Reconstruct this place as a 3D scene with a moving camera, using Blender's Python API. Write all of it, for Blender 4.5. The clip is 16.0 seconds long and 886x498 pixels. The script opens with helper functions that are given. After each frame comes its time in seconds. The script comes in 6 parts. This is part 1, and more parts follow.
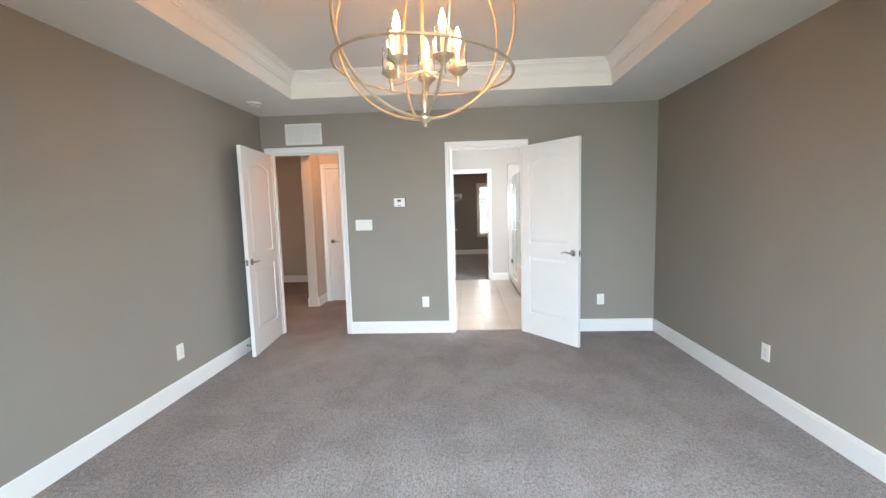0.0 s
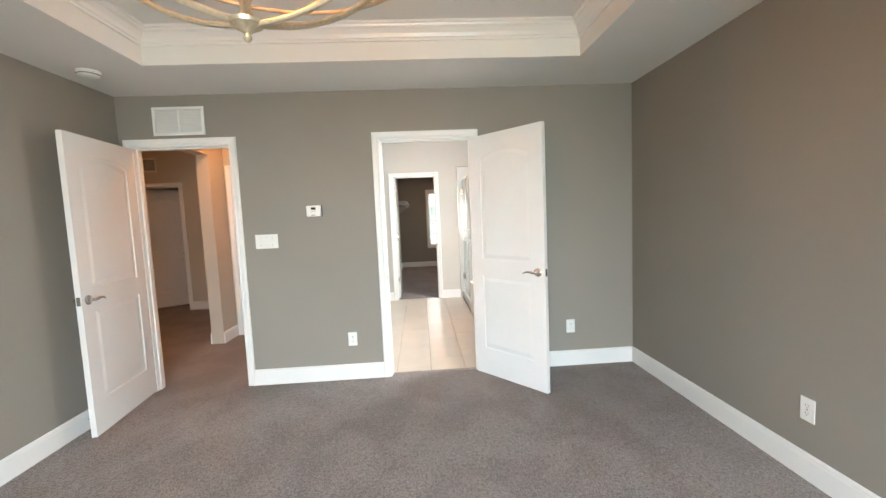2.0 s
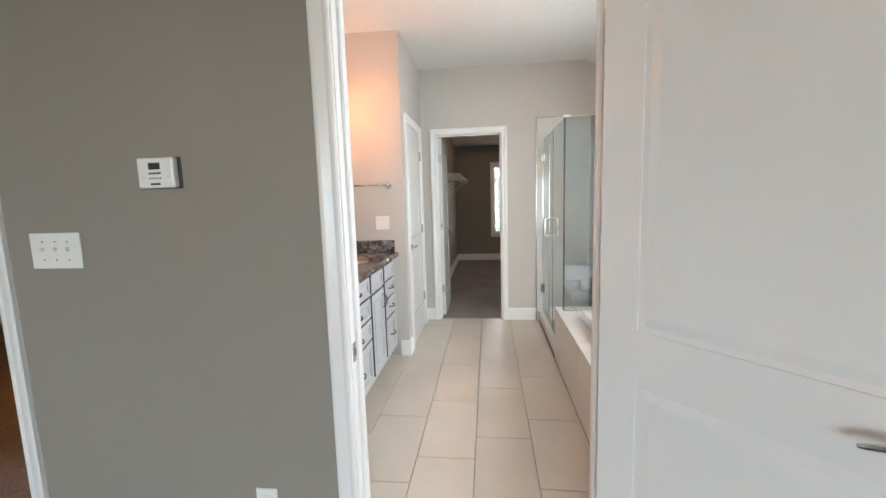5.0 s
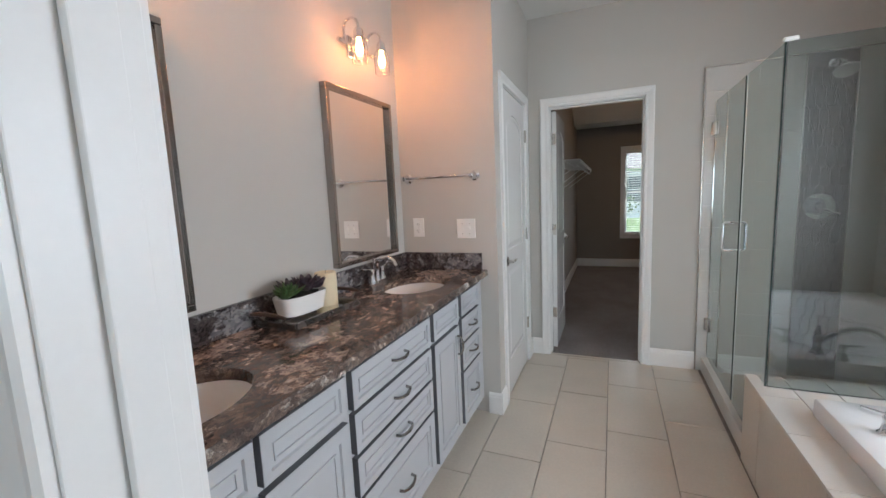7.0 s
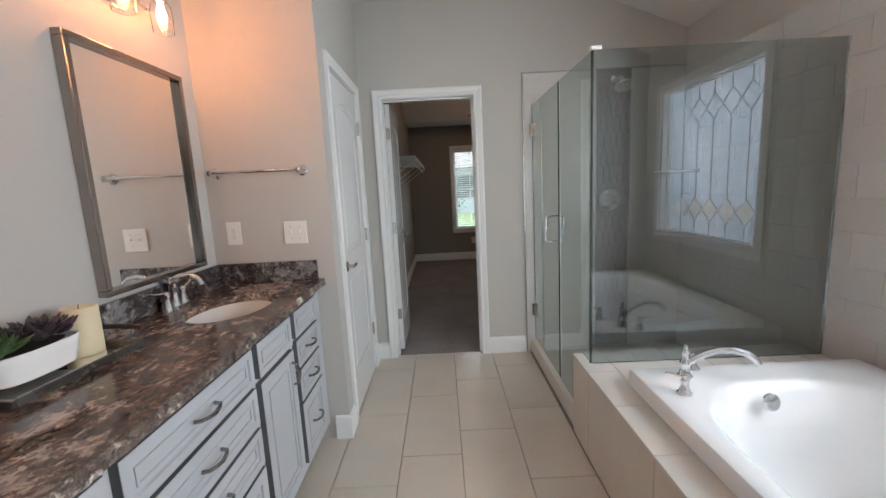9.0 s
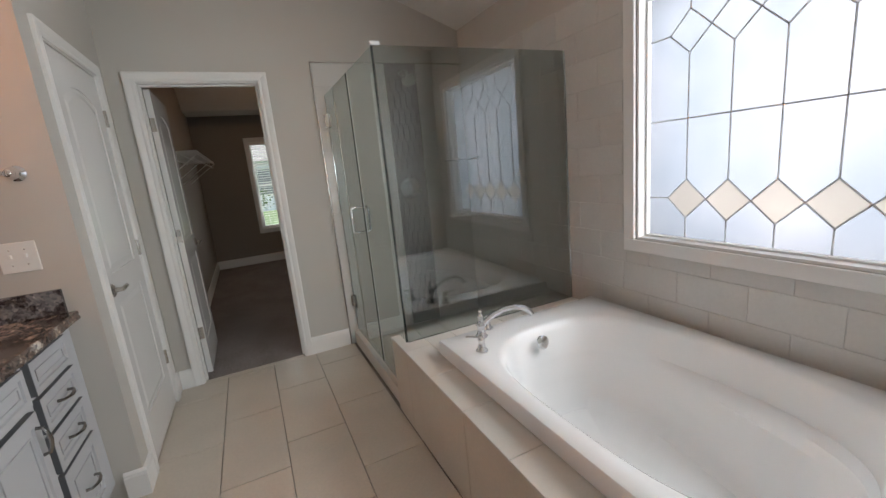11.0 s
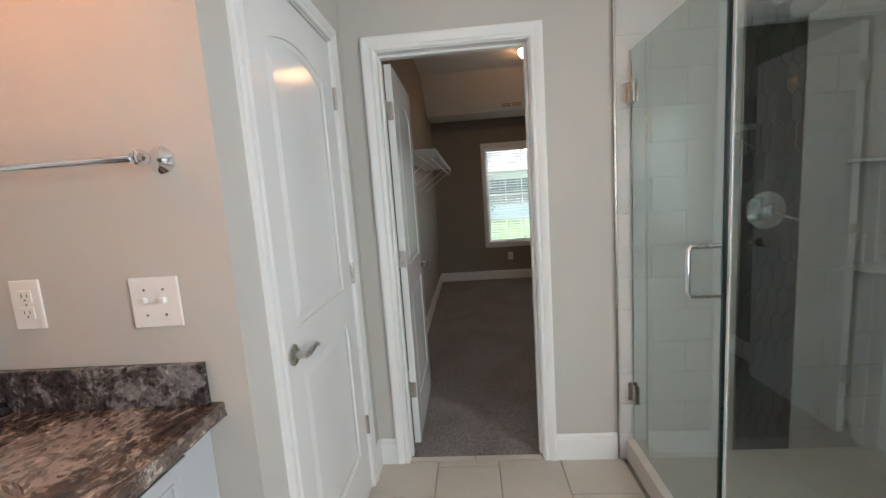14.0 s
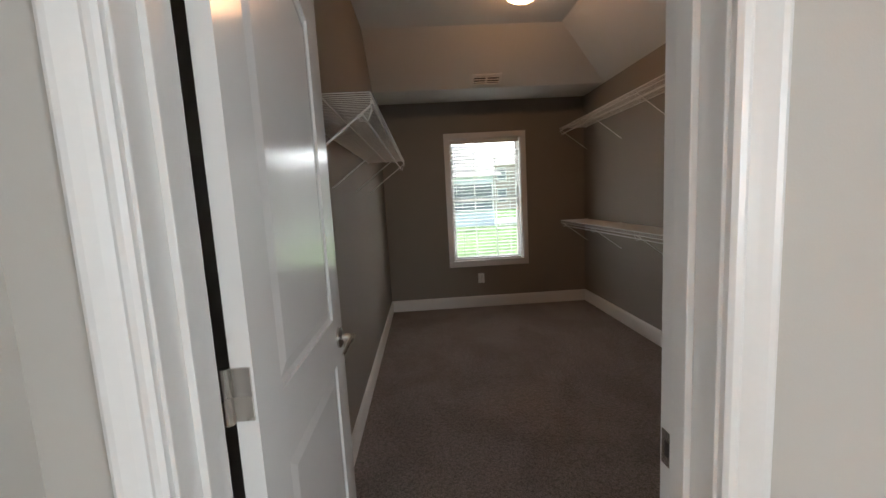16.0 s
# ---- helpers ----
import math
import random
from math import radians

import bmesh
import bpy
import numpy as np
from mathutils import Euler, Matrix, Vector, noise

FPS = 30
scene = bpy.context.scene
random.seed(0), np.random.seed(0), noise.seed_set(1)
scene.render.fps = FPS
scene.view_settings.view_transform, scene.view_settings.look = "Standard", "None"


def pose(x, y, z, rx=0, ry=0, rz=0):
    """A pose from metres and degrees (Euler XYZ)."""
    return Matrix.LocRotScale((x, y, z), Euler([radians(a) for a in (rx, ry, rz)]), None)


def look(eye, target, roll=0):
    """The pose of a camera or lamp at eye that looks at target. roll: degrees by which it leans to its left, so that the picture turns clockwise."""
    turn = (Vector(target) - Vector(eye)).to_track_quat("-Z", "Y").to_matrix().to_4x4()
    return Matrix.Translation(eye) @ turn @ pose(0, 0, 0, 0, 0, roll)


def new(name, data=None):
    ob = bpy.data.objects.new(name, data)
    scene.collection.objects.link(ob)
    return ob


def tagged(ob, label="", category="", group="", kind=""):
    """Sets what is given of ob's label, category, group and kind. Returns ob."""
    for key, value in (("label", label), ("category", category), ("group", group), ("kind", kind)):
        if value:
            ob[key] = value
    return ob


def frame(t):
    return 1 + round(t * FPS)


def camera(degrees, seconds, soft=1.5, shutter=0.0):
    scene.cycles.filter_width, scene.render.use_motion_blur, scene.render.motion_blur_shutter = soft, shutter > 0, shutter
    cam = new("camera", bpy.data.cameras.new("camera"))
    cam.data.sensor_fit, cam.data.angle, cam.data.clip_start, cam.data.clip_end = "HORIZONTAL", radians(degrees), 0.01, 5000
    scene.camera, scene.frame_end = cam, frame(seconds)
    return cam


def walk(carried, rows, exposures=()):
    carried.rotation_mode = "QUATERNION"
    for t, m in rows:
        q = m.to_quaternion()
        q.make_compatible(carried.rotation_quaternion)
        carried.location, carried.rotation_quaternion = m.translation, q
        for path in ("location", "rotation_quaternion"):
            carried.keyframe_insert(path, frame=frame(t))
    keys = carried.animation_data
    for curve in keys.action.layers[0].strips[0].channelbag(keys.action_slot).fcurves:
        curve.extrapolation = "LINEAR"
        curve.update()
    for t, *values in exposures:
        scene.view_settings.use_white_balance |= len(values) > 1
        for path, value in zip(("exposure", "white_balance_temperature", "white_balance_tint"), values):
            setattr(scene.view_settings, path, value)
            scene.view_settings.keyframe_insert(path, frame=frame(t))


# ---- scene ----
cam = camera(94.8, 16.0)
PATH = [
    (0, (1.972, 1.265, 1.395), (1.86, 3.255, 1.194), -1.6),
    (0.5, (2.004, 1.354, 1.380), (2.036, 3.345, 1.164), -2.0),
    (1, (1.977, 1.601, 1.394), (2.11, 3.59, 1.197), -2.7),
    (1.5, (2.049, 1.904, 1.384), (2.163, 3.896, 1.206), -2.7),
    (2, (2.136, 2.242, 1.388), (2.244, 4.235, 1.221), -2.5),
    (2.5, (2.154, 2.628, 1.381), (2.284, 4.62, 1.222), -2.4),
    (3, (2.227, 3.022, 1.365), (2.261, 5.016, 1.182), -2.4),
    (3.2, (2.251, 3.173, 1.367), (2.267, 5.167, 1.176), -2.5),
    (5.3, (2.274, 4.754, 1.364), (1.941, 6.71, 1.115), -1.8),
    (5.5, (2.293, 4.888, 1.358), (1.873, 6.829, 1.123), -1.9),
    (6, (2.34, 5.166, 1.377), (1.757, 7.064, 1.133), -2.0),
    (6.5, (2.275, 5.388, 1.366), (1.609, 7.258, 1.121), -2.3),
    (7, (2.196, 5.589, 1.371), (1.43, 7.419, 1.115), -2.5),
    (7.5, (2.168, 5.762, 1.372), (1.312, 7.551, 1.114), -2.1),
    (8, (2.13, 5.818, 1.369), (1.389, 7.658, 1.114), -1.7),
    (8.5, (2.121, 5.83, 1.371), (1.709, 7.769, 1.107), -2.2),
    (9, (2.139, 5.823, 1.366), (2.134, 7.8, 1.064), -2.9),
    (9.5, (2.16, 5.808, 1.369), (2.534, 7.739, 1.006), -3.2),
    (9.7, (2.177, 5.797, 1.372), (2.674, 7.695, 0.984), -3.4),
    (11.8, (2.209, 5.823, 1.363), (3.054, 7.591, 0.965), -5.8),
    (12, (2.207, 5.898, 1.361), (2.873, 7.749, 1.0), -5.7),
    (12.5, (2.232, 6.148, 1.366), (2.434, 8.116, 1.07), -4.8),
    (13, (2.207, 6.399, 1.357), (2.153, 8.378, 1.075), -3.8),
    (13.5, (2.124, 6.719, 1.368), (2.028, 8.698, 1.092), -3.7),
    (14, (2.108, 7.059, 1.37), (1.966, 9.037, 1.105), -4.0),
    (14.5, (2.068, 7.419, 1.357), (1.983, 9.401, 1.106), -4.1),
    (15, (2.044, 7.791, 1.366), (2.023, 9.774, 1.103), -3.7),
    (15.5, (2.087, 8.134, 1.37), (2.077, 10.117, 1.107), -3.6),
    (16, (2.046, 8.519, 1.341), (2.13, 10.502, 1.095), -3.1),
]
EXPOSURES = [(0, 2.42, 6200, 8), (1.5, 2.42, 6600, 8), (3.2, 2.5, 6750, 9), (5.5, 1.46, 6300, 8), (6.5, 1.16, 6150, 8), (7.5, 1.02, 6050, 9), (8.5, 1.19, 5850, 8), (9.5, 1.0, 6600, 9), (12.0, 0.66, 6750, 10), (12.5, 1.0, 7000, 9), (13.5, 1.28, 6550, 8), (14.5, 1.42, 6300, 7), (15.5, 1.47, 6450, 9), (16, 1.5, 6500, 10)]
walk(cam, [(t, look(eye, target, roll)) for t, eye, target, roll in PATH], EXPOSURES)

# ---- world, sun, large lights ----
world = bpy.data.worlds.new("world")
scene.world = world
world.use_nodes = True
wn = world.node_tree.nodes
sky = wn.new("ShaderNodeTexSky")
sky.sky_type = "NISHITA"
sky.sun_disc = False
sky.sun_elevation = radians(42)
sky.sun_rotation = radians(270)
wn["Background"].inputs["Strength"].default_value = 0.15
world.node_tree.links.new(sky.outputs["Color"], wn["Background"].inputs["Color"])

sun_data = bpy.data.lights.new("sun", "SUN")
sun_data.energy, sun_data.angle, sun_data.color = 5.0, radians(0.6), (1.0, 0.95, 0.87)
sun = new("sun", sun_data)
sun.matrix_world = look((-16, 0, 14), (0, 0, 0))


def area_light(name, m, w, h, watts, color):
    """A daylight panel standing at a window, or added out of sight outside it."""
    d = bpy.data.lights.new(name, "AREA")
    d.shape, d.size, d.size_y, d.energy, d.color = "RECTANGLE", w, h, watts, color
    ob = new(name, d)
    ob.matrix_world = m
    return ob


BED_WINDOW_W, BATH_WINDOW_W, CLOSET_BOUNCE_W = 32.0, 26.5, 12.0
area_light("bedroom_window_daylight", look((2.25, 0.40, 1.22), (1.85, 3.6, -0.70)), 2.35, 1.3, BED_WINDOW_W, (0.80, 0.92, 1.0)).data.spread = radians(116)
area_light("bath_window_daylight", look((4.19, 6.675, 1.466), (2.0, 6.75, 1.20)), 1.15, 1.10, BATH_WINDOW_W, (0.93, 0.96, 1.0))
# added lamp, unseen below the sill outside, aimed up like light off the lawn
area_light("closet_bounce_fill", look((2.8, 14.35, 0.02), (2.8, 12.2, 2.35)), 1.2, 0.5, CLOSET_BOUNCE_W, (0.93, 0.97, 1.0))


# ---- materials ----
def material(name, color, rough=0.6, metal=0.0, vary=0.06, scale=3.0, fine=0.0, fine_scale=200.0, bump=0.0, bump_scale=250.0,
             object_random=0.0, rough_vary=0.0, spec=0.5, coat=0.0):
    """A surface with colour variation at two scales, bump and roughness variation, in world metres."""
    m = bpy.data.materials.new(name)
    m.use_nodes = True
    nt = m.node_tree
    n, l = nt.nodes, nt.links
    b = n["Principled BSDF"]
    b.inputs["Roughness"].default_value, b.inputs["Metallic"].default_value = rough, metal
    b.inputs["Specular IOR Level"].default_value = spec
    b.inputs["Coat Weight"].default_value = coat
    geo = n.new("ShaderNodeNewGeometry")

    def noise_tex(s, detail):
        t = n.new("ShaderNodeTexNoise")
        t.inputs["Scale"].default_value, t.inputs["Detail"].default_value = s, detail
        l.new(geo.outputs["Position"], t.inputs["Vector"])
        return t

    def ranged(sock, lo, hi):
        r = n.new("ShaderNodeMapRange")
        r.clamp = False
        r.inputs["From Min"].default_value, r.inputs["From Max"].default_value = 0.28, 0.72
        r.inputs["To Min"].default_value, r.inputs["To Max"].default_value = lo, hi
        l.new(sock, r.inputs["Value"])
        return r.outputs["Result"]

    def times(a, c):
        k = n.new("ShaderNodeMath")
        k.operation = "MULTIPLY"
        l.new(a, k.inputs[0]), l.new(c, k.inputs[1])
        return k.outputs[0]

    value = ranged(noise_tex(scale, 4).outputs["Fac"], 1 - vary, 1 + vary)
    if fine:
        value = times(value, ranged(noise_tex(fine_scale, 2).outputs["Fac"], 1 - fine, 1 + fine))
    if object_random:
        info = n.new("ShaderNodeObjectInfo")
        r = n.new("ShaderNodeMapRange")
        r.inputs["To Min"].default_value, r.inputs["To Max"].default_value = 1 - object_random, 1 + object_random
        l.new(info.outputs["Random"], r.inputs["Value"])
        value = times(value, r.outputs["Result"])
    mul = n.new("ShaderNodeVectorMath")
    mul.operation = "SCALE"
    mul.inputs[0].default_value = color
    l.new(value, mul.inputs["Scale"])
    l.new(mul.outputs["Vector"], b.inputs["Base Color"])
    if rough_vary:
        soft_r = n.new("ShaderNodeMapRange")
        soft_r.inputs["To Min"].default_value, soft_r.inputs["To Max"].default_value = max(rough - rough_vary, 0.02), rough + rough_vary
        l.new(noise_tex(scale, 1).outputs["Fac"], soft_r.inputs["Value"])
        l.new(soft_r.outputs["Result"], b.inputs["Roughness"])
    if bump:
        bp = n.new("ShaderNodeBump")
        bp.inputs["Strength"].default_value, bp.inputs["Distance"].default_value = min(bump, 1.0), 0.002
        l.new(noise_tex(bump_scale, 3).outputs["Fac"], bp.inputs["Height"])
        l.new(bp.outputs["Normal"], b.inputs["Normal"])
    return m


def glow(name, color, strength):
    m = bpy.data.materials.new(name)
    m.use_nodes = True
    b = m.node_tree.nodes["Principled BSDF"]
    b.inputs["Base Color"].default_value = (0.9, 0.85, 0.75, 1)
    b.inputs["Emission Color"].default_value = (*color, 1)
    b.inputs["Emission Strength"].default_value = strength
    return m


def clear_glass(name, color=(1, 1, 1), ior=1.5, rough=0.0):
    m = bpy.data.materials.new(name)
    m.use_nodes = True
    b = m.node_tree.nodes["Principled BSDF"]
    b.inputs["Base Color"].default_value = (*color, 1)
    b.inputs["Transmission Weight"].default_value = 1.0
    b.inputs["Roughness"].default_value, b.inputs["IOR"].default_value = rough, ior
    return m


def ramp_nodes(nt, sock, stops):
    r = nt.nodes.new("ShaderNodeValToRGB")
    r.color_ramp.elements[0].position, r.color_ramp.elements[0].color = stops[0][0], (*stops[0][1], 1)
    r.color_ramp.elements[1].position, r.color_ramp.elements[1].color = stops[-1][0], (*stops[-1][1], 1)
    for p, c in stops[1:-1]:
        e = r.color_ramp.elements.new(p)
        e.color = (*c, 1)
    nt.links.new(sock, r.inputs["Fac"])
    return r.outputs["Color"]


def granite_material(name, tint, gain):
    m = bpy.data.materials.new(name)
    m.use_nodes = True
    nt = m.node_tree
    n, l = nt.nodes, nt.links
    b = n["Principled BSDF"]
    geo = n.new("ShaderNodeNewGeometry")
    warp = n.new("ShaderNodeTexNoise")
    warp.inputs["Scale"].default_value, warp.inputs["Detail"].default_value = 7.0, 5
    l.new(geo.outputs["Position"], warp.inputs["Vector"])
    streak = n.new("ShaderNodeMapping")
    streak.inputs["Rotation"].default_value = (0, 0, 0.22)
    streak.inputs["Scale"].default_value = (1.15, 0.80, 1.1)
    l.new(geo.outputs["Position"], streak.inputs["Vector"])
    add = n.new("ShaderNodeVectorMath")
    add.operation = "MULTIPLY_ADD"
    add.inputs[1].default_value = (0.08, 0.075, 0.07)
    l.new(warp.outputs["Color"], add.inputs[0]), l.new(streak.outputs["Vector"], add.inputs[2])
    big = n.new("ShaderNodeTexNoise")
    big.inputs["Scale"].default_value, big.inputs["Detail"].default_value, big.inputs["Roughness"].default_value = 10.5, 12, 0.80
    l.new(add.outputs["Vector"], big.inputs["Vector"])
    col = ramp_nodes(nt, big.outputs["Fac"], [(0.33, (0.012, 0.009, 0.009)), (0.40, (0.050, 0.030, 0.024)), (0.45, (0.145, 0.086, 0.062)), (0.48, (0.052, 0.034, 0.029)),
                                             (0.51, (0.185, 0.115, 0.082)), (0.545, (0.090, 0.060, 0.048)), (0.57, (0.33, 0.225, 0.165)), (0.62, (0.48, 0.365, 0.285)), (0.70, (0.62, 0.52, 0.43))])
    cloud = n.new("ShaderNodeTexNoise")
    cloud.inputs["Scale"].default_value, cloud.inputs["Detail"].default_value, cloud.inputs["Roughness"].default_value = 3.6, 9, 0.68
    l.new(add.outputs["Vector"], cloud.inputs["Vector"])
    mask = ramp_nodes(nt, cloud.outputs["Fac"], [(0.0, (0, 0, 0)), (0.54, (0, 0, 0)), (0.565, (0.85, 0.85, 0.85)), (1.0, (0.9, 0.9, 0.9))])
    patch = n.new("ShaderNodeMix")
    patch.data_type = "RGBA"
    patch.inputs["B"].default_value = (0.44, 0.325, 0.255, 1)
    l.new(mask, patch.inputs["Factor"]), l.new(col, patch.inputs["A"])
    col = patch.outputs["Result"]
    vor = n.new("ShaderNodeTexVoronoi")
    vor.inputs["Scale"].default_value = 85
    l.new(add.outputs["Vector"], vor.inputs["Vector"])
    fleck = ramp_nodes(nt, vor.outputs["Color"], [(0.0, (0.10, 0.09, 0.10)), (0.30, (0.55, 0.55, 0.58)), (0.6, (1, 1, 1)), (0.85, (1.2, 1.15, 1.1)), (1.0, (2.6, 2.5, 2.4))])
    mix = n.new("ShaderNodeMix")
    mix.data_type, mix.blend_type = "RGBA", "MULTIPLY"
    mix.inputs["Factor"].default_value = 0.85
    l.new(col, mix.inputs["A"]), l.new(fleck, mix.inputs["B"])
    tone = n.new("ShaderNodeVectorMath")
    tone.operation = "MULTIPLY"
    tone.inputs[1].default_value = [c * gain for c in tint]
    l.new(mix.outputs["Result"], tone.inputs[0])
    l.new(tone.outputs["Vector"], b.inputs["Base Color"])
    b.inputs["Roughness"].default_value = 0.13
    return m


def carpet_material():
    m = bpy.data.materials.new("grey_taupe_carpet")
    m.use_nodes = True
    nt = m.node_tree
    n, l = nt.nodes, nt.links
    b = n["Principled BSDF"]
    geo = n.new("ShaderNodeNewGeometry")
    tracks = n.new("ShaderNodeMapping")
    tracks.inputs["Scale"].default_value = (1.25, 1.0, 1.0)
    tracks.inputs["Rotation"].default_value = (0, 0, 0.35)
    l.new(geo.outputs["Position"], tracks.inputs["Vector"])
    big = n.new("ShaderNodeTexNoise")
    big.inputs["Scale"].default_value, big.inputs["Detail"].default_value, big.inputs["Distortion"].default_value = 2.3, 7, 0.5
    l.new(tracks.outputs["Vector"], big.inputs["Vector"])
    mid = n.new("ShaderNodeTexNoise")
    mid.inputs["Scale"].default_value, mid.inputs["Detail"].default_value = 48, 5
    l.new(geo.outputs["Position"], mid.inputs["Vector"])
    tuft = n.new("ShaderNodeTexVoronoi")
    tuft.inputs["Scale"].default_value = 150
    l.new(geo.outputs["Position"], tuft.inputs["Vector"])
    c1 = ramp_nodes(nt, big.outputs["Fac"], [(0.36, (0.272, 0.229, 0.217)), (0.455, (0.292, 0.246, 0.233)), (0.475, (0.314, 0.266, 0.252)), (0.525, (0.314, 0.267, 0.253)), (0.55, (0.336, 0.288, 0.273)), (0.68, (0.352, 0.303, 0.288))])
    c2 = ramp_nodes(nt, mid.outputs["Fac"], [(0.3, (0.80, 0.80, 0.80)), (0.7, (1.17, 1.165, 1.16))])
    c3 = ramp_nodes(nt, tuft.outputs["Distance"], [(0.0, (1.18, 1.17, 1.16)), (0.75, (0.52, 0.52, 0.52))])
    out = c1
    for c in (c2, c3):
        mx = n.new("ShaderNodeMix")
        mx.data_type, mx.blend_type = "RGBA", "MULTIPLY"
        mx.inputs["Factor"].default_value = 1.0
        l.new(out, mx.inputs["A"]), l.new(c, mx.inputs["B"])
        out = mx.outputs["Result"]
    l.new(out, b.inputs["Base Color"])
    b.inputs["Roughness"].default_value = 0.95
    b.inputs["Specular IOR Level"].default_value = 0.1
    b.inputs["Sheen Weight"].default_value = 0.25
    bp = n.new("ShaderNodeBump")
    bp.inputs["Strength"].default_value, bp.inputs["Distance"].default_value, bp.invert = 0.8, 0.006, True
    l.new(tuft.outputs["Distance"], bp.inputs["Height"])
    bp2 = n.new("ShaderNodeBump")
    bp2.inputs["Strength"].default_value, bp2.inputs["Distance"].default_value = 0.6, 0.012
    l.new(mid.outputs["Fac"], bp2.inputs["Height"]), l.new(bp.outputs["Normal"], bp2.inputs["Normal"])
    l.new(bp2.outputs["Normal"], b.inputs["Normal"])
    return m


def frosted_material(name="obscure_window_glass", dark=(0.27, 0.285, 0.31), light=(0.35, 0.35, 0.37)):
    """Obscure window glass: lets daylight through, scattered."""
    m = bpy.data.materials.new(name)
    m.use_nodes = True
    nt = m.node_tree
    n, l = nt.nodes, nt.links
    n.remove(n["Principled BSDF"])
    tr = n.new("ShaderNodeBsdfTranslucent")
    gl = n.new("ShaderNodeBsdfGlossy")
    gl.inputs["Roughness"].default_value = 0.25
    mix = n.new("ShaderNodeMixShader")
    mix.inputs["Fac"].default_value = 0.06
    geo = n.new("ShaderNodeNewGeometry")
    t = n.new("ShaderNodeTexNoise")
    t.inputs["Scale"].default_value = 2.2
    l.new(geo.outputs["Position"], t.inputs["Vector"])
    l.new(ramp_nodes(nt, t.outputs["Fac"], [(0.3, dark), (0.7, light)]), tr.inputs["Color"])
    l.new(tr.outputs[0], mix.inputs[1]), l.new(gl.outputs[0], mix.inputs[2])
    l.new(mix.outputs[0], n["Material Output"].inputs["Surface"])
    return m


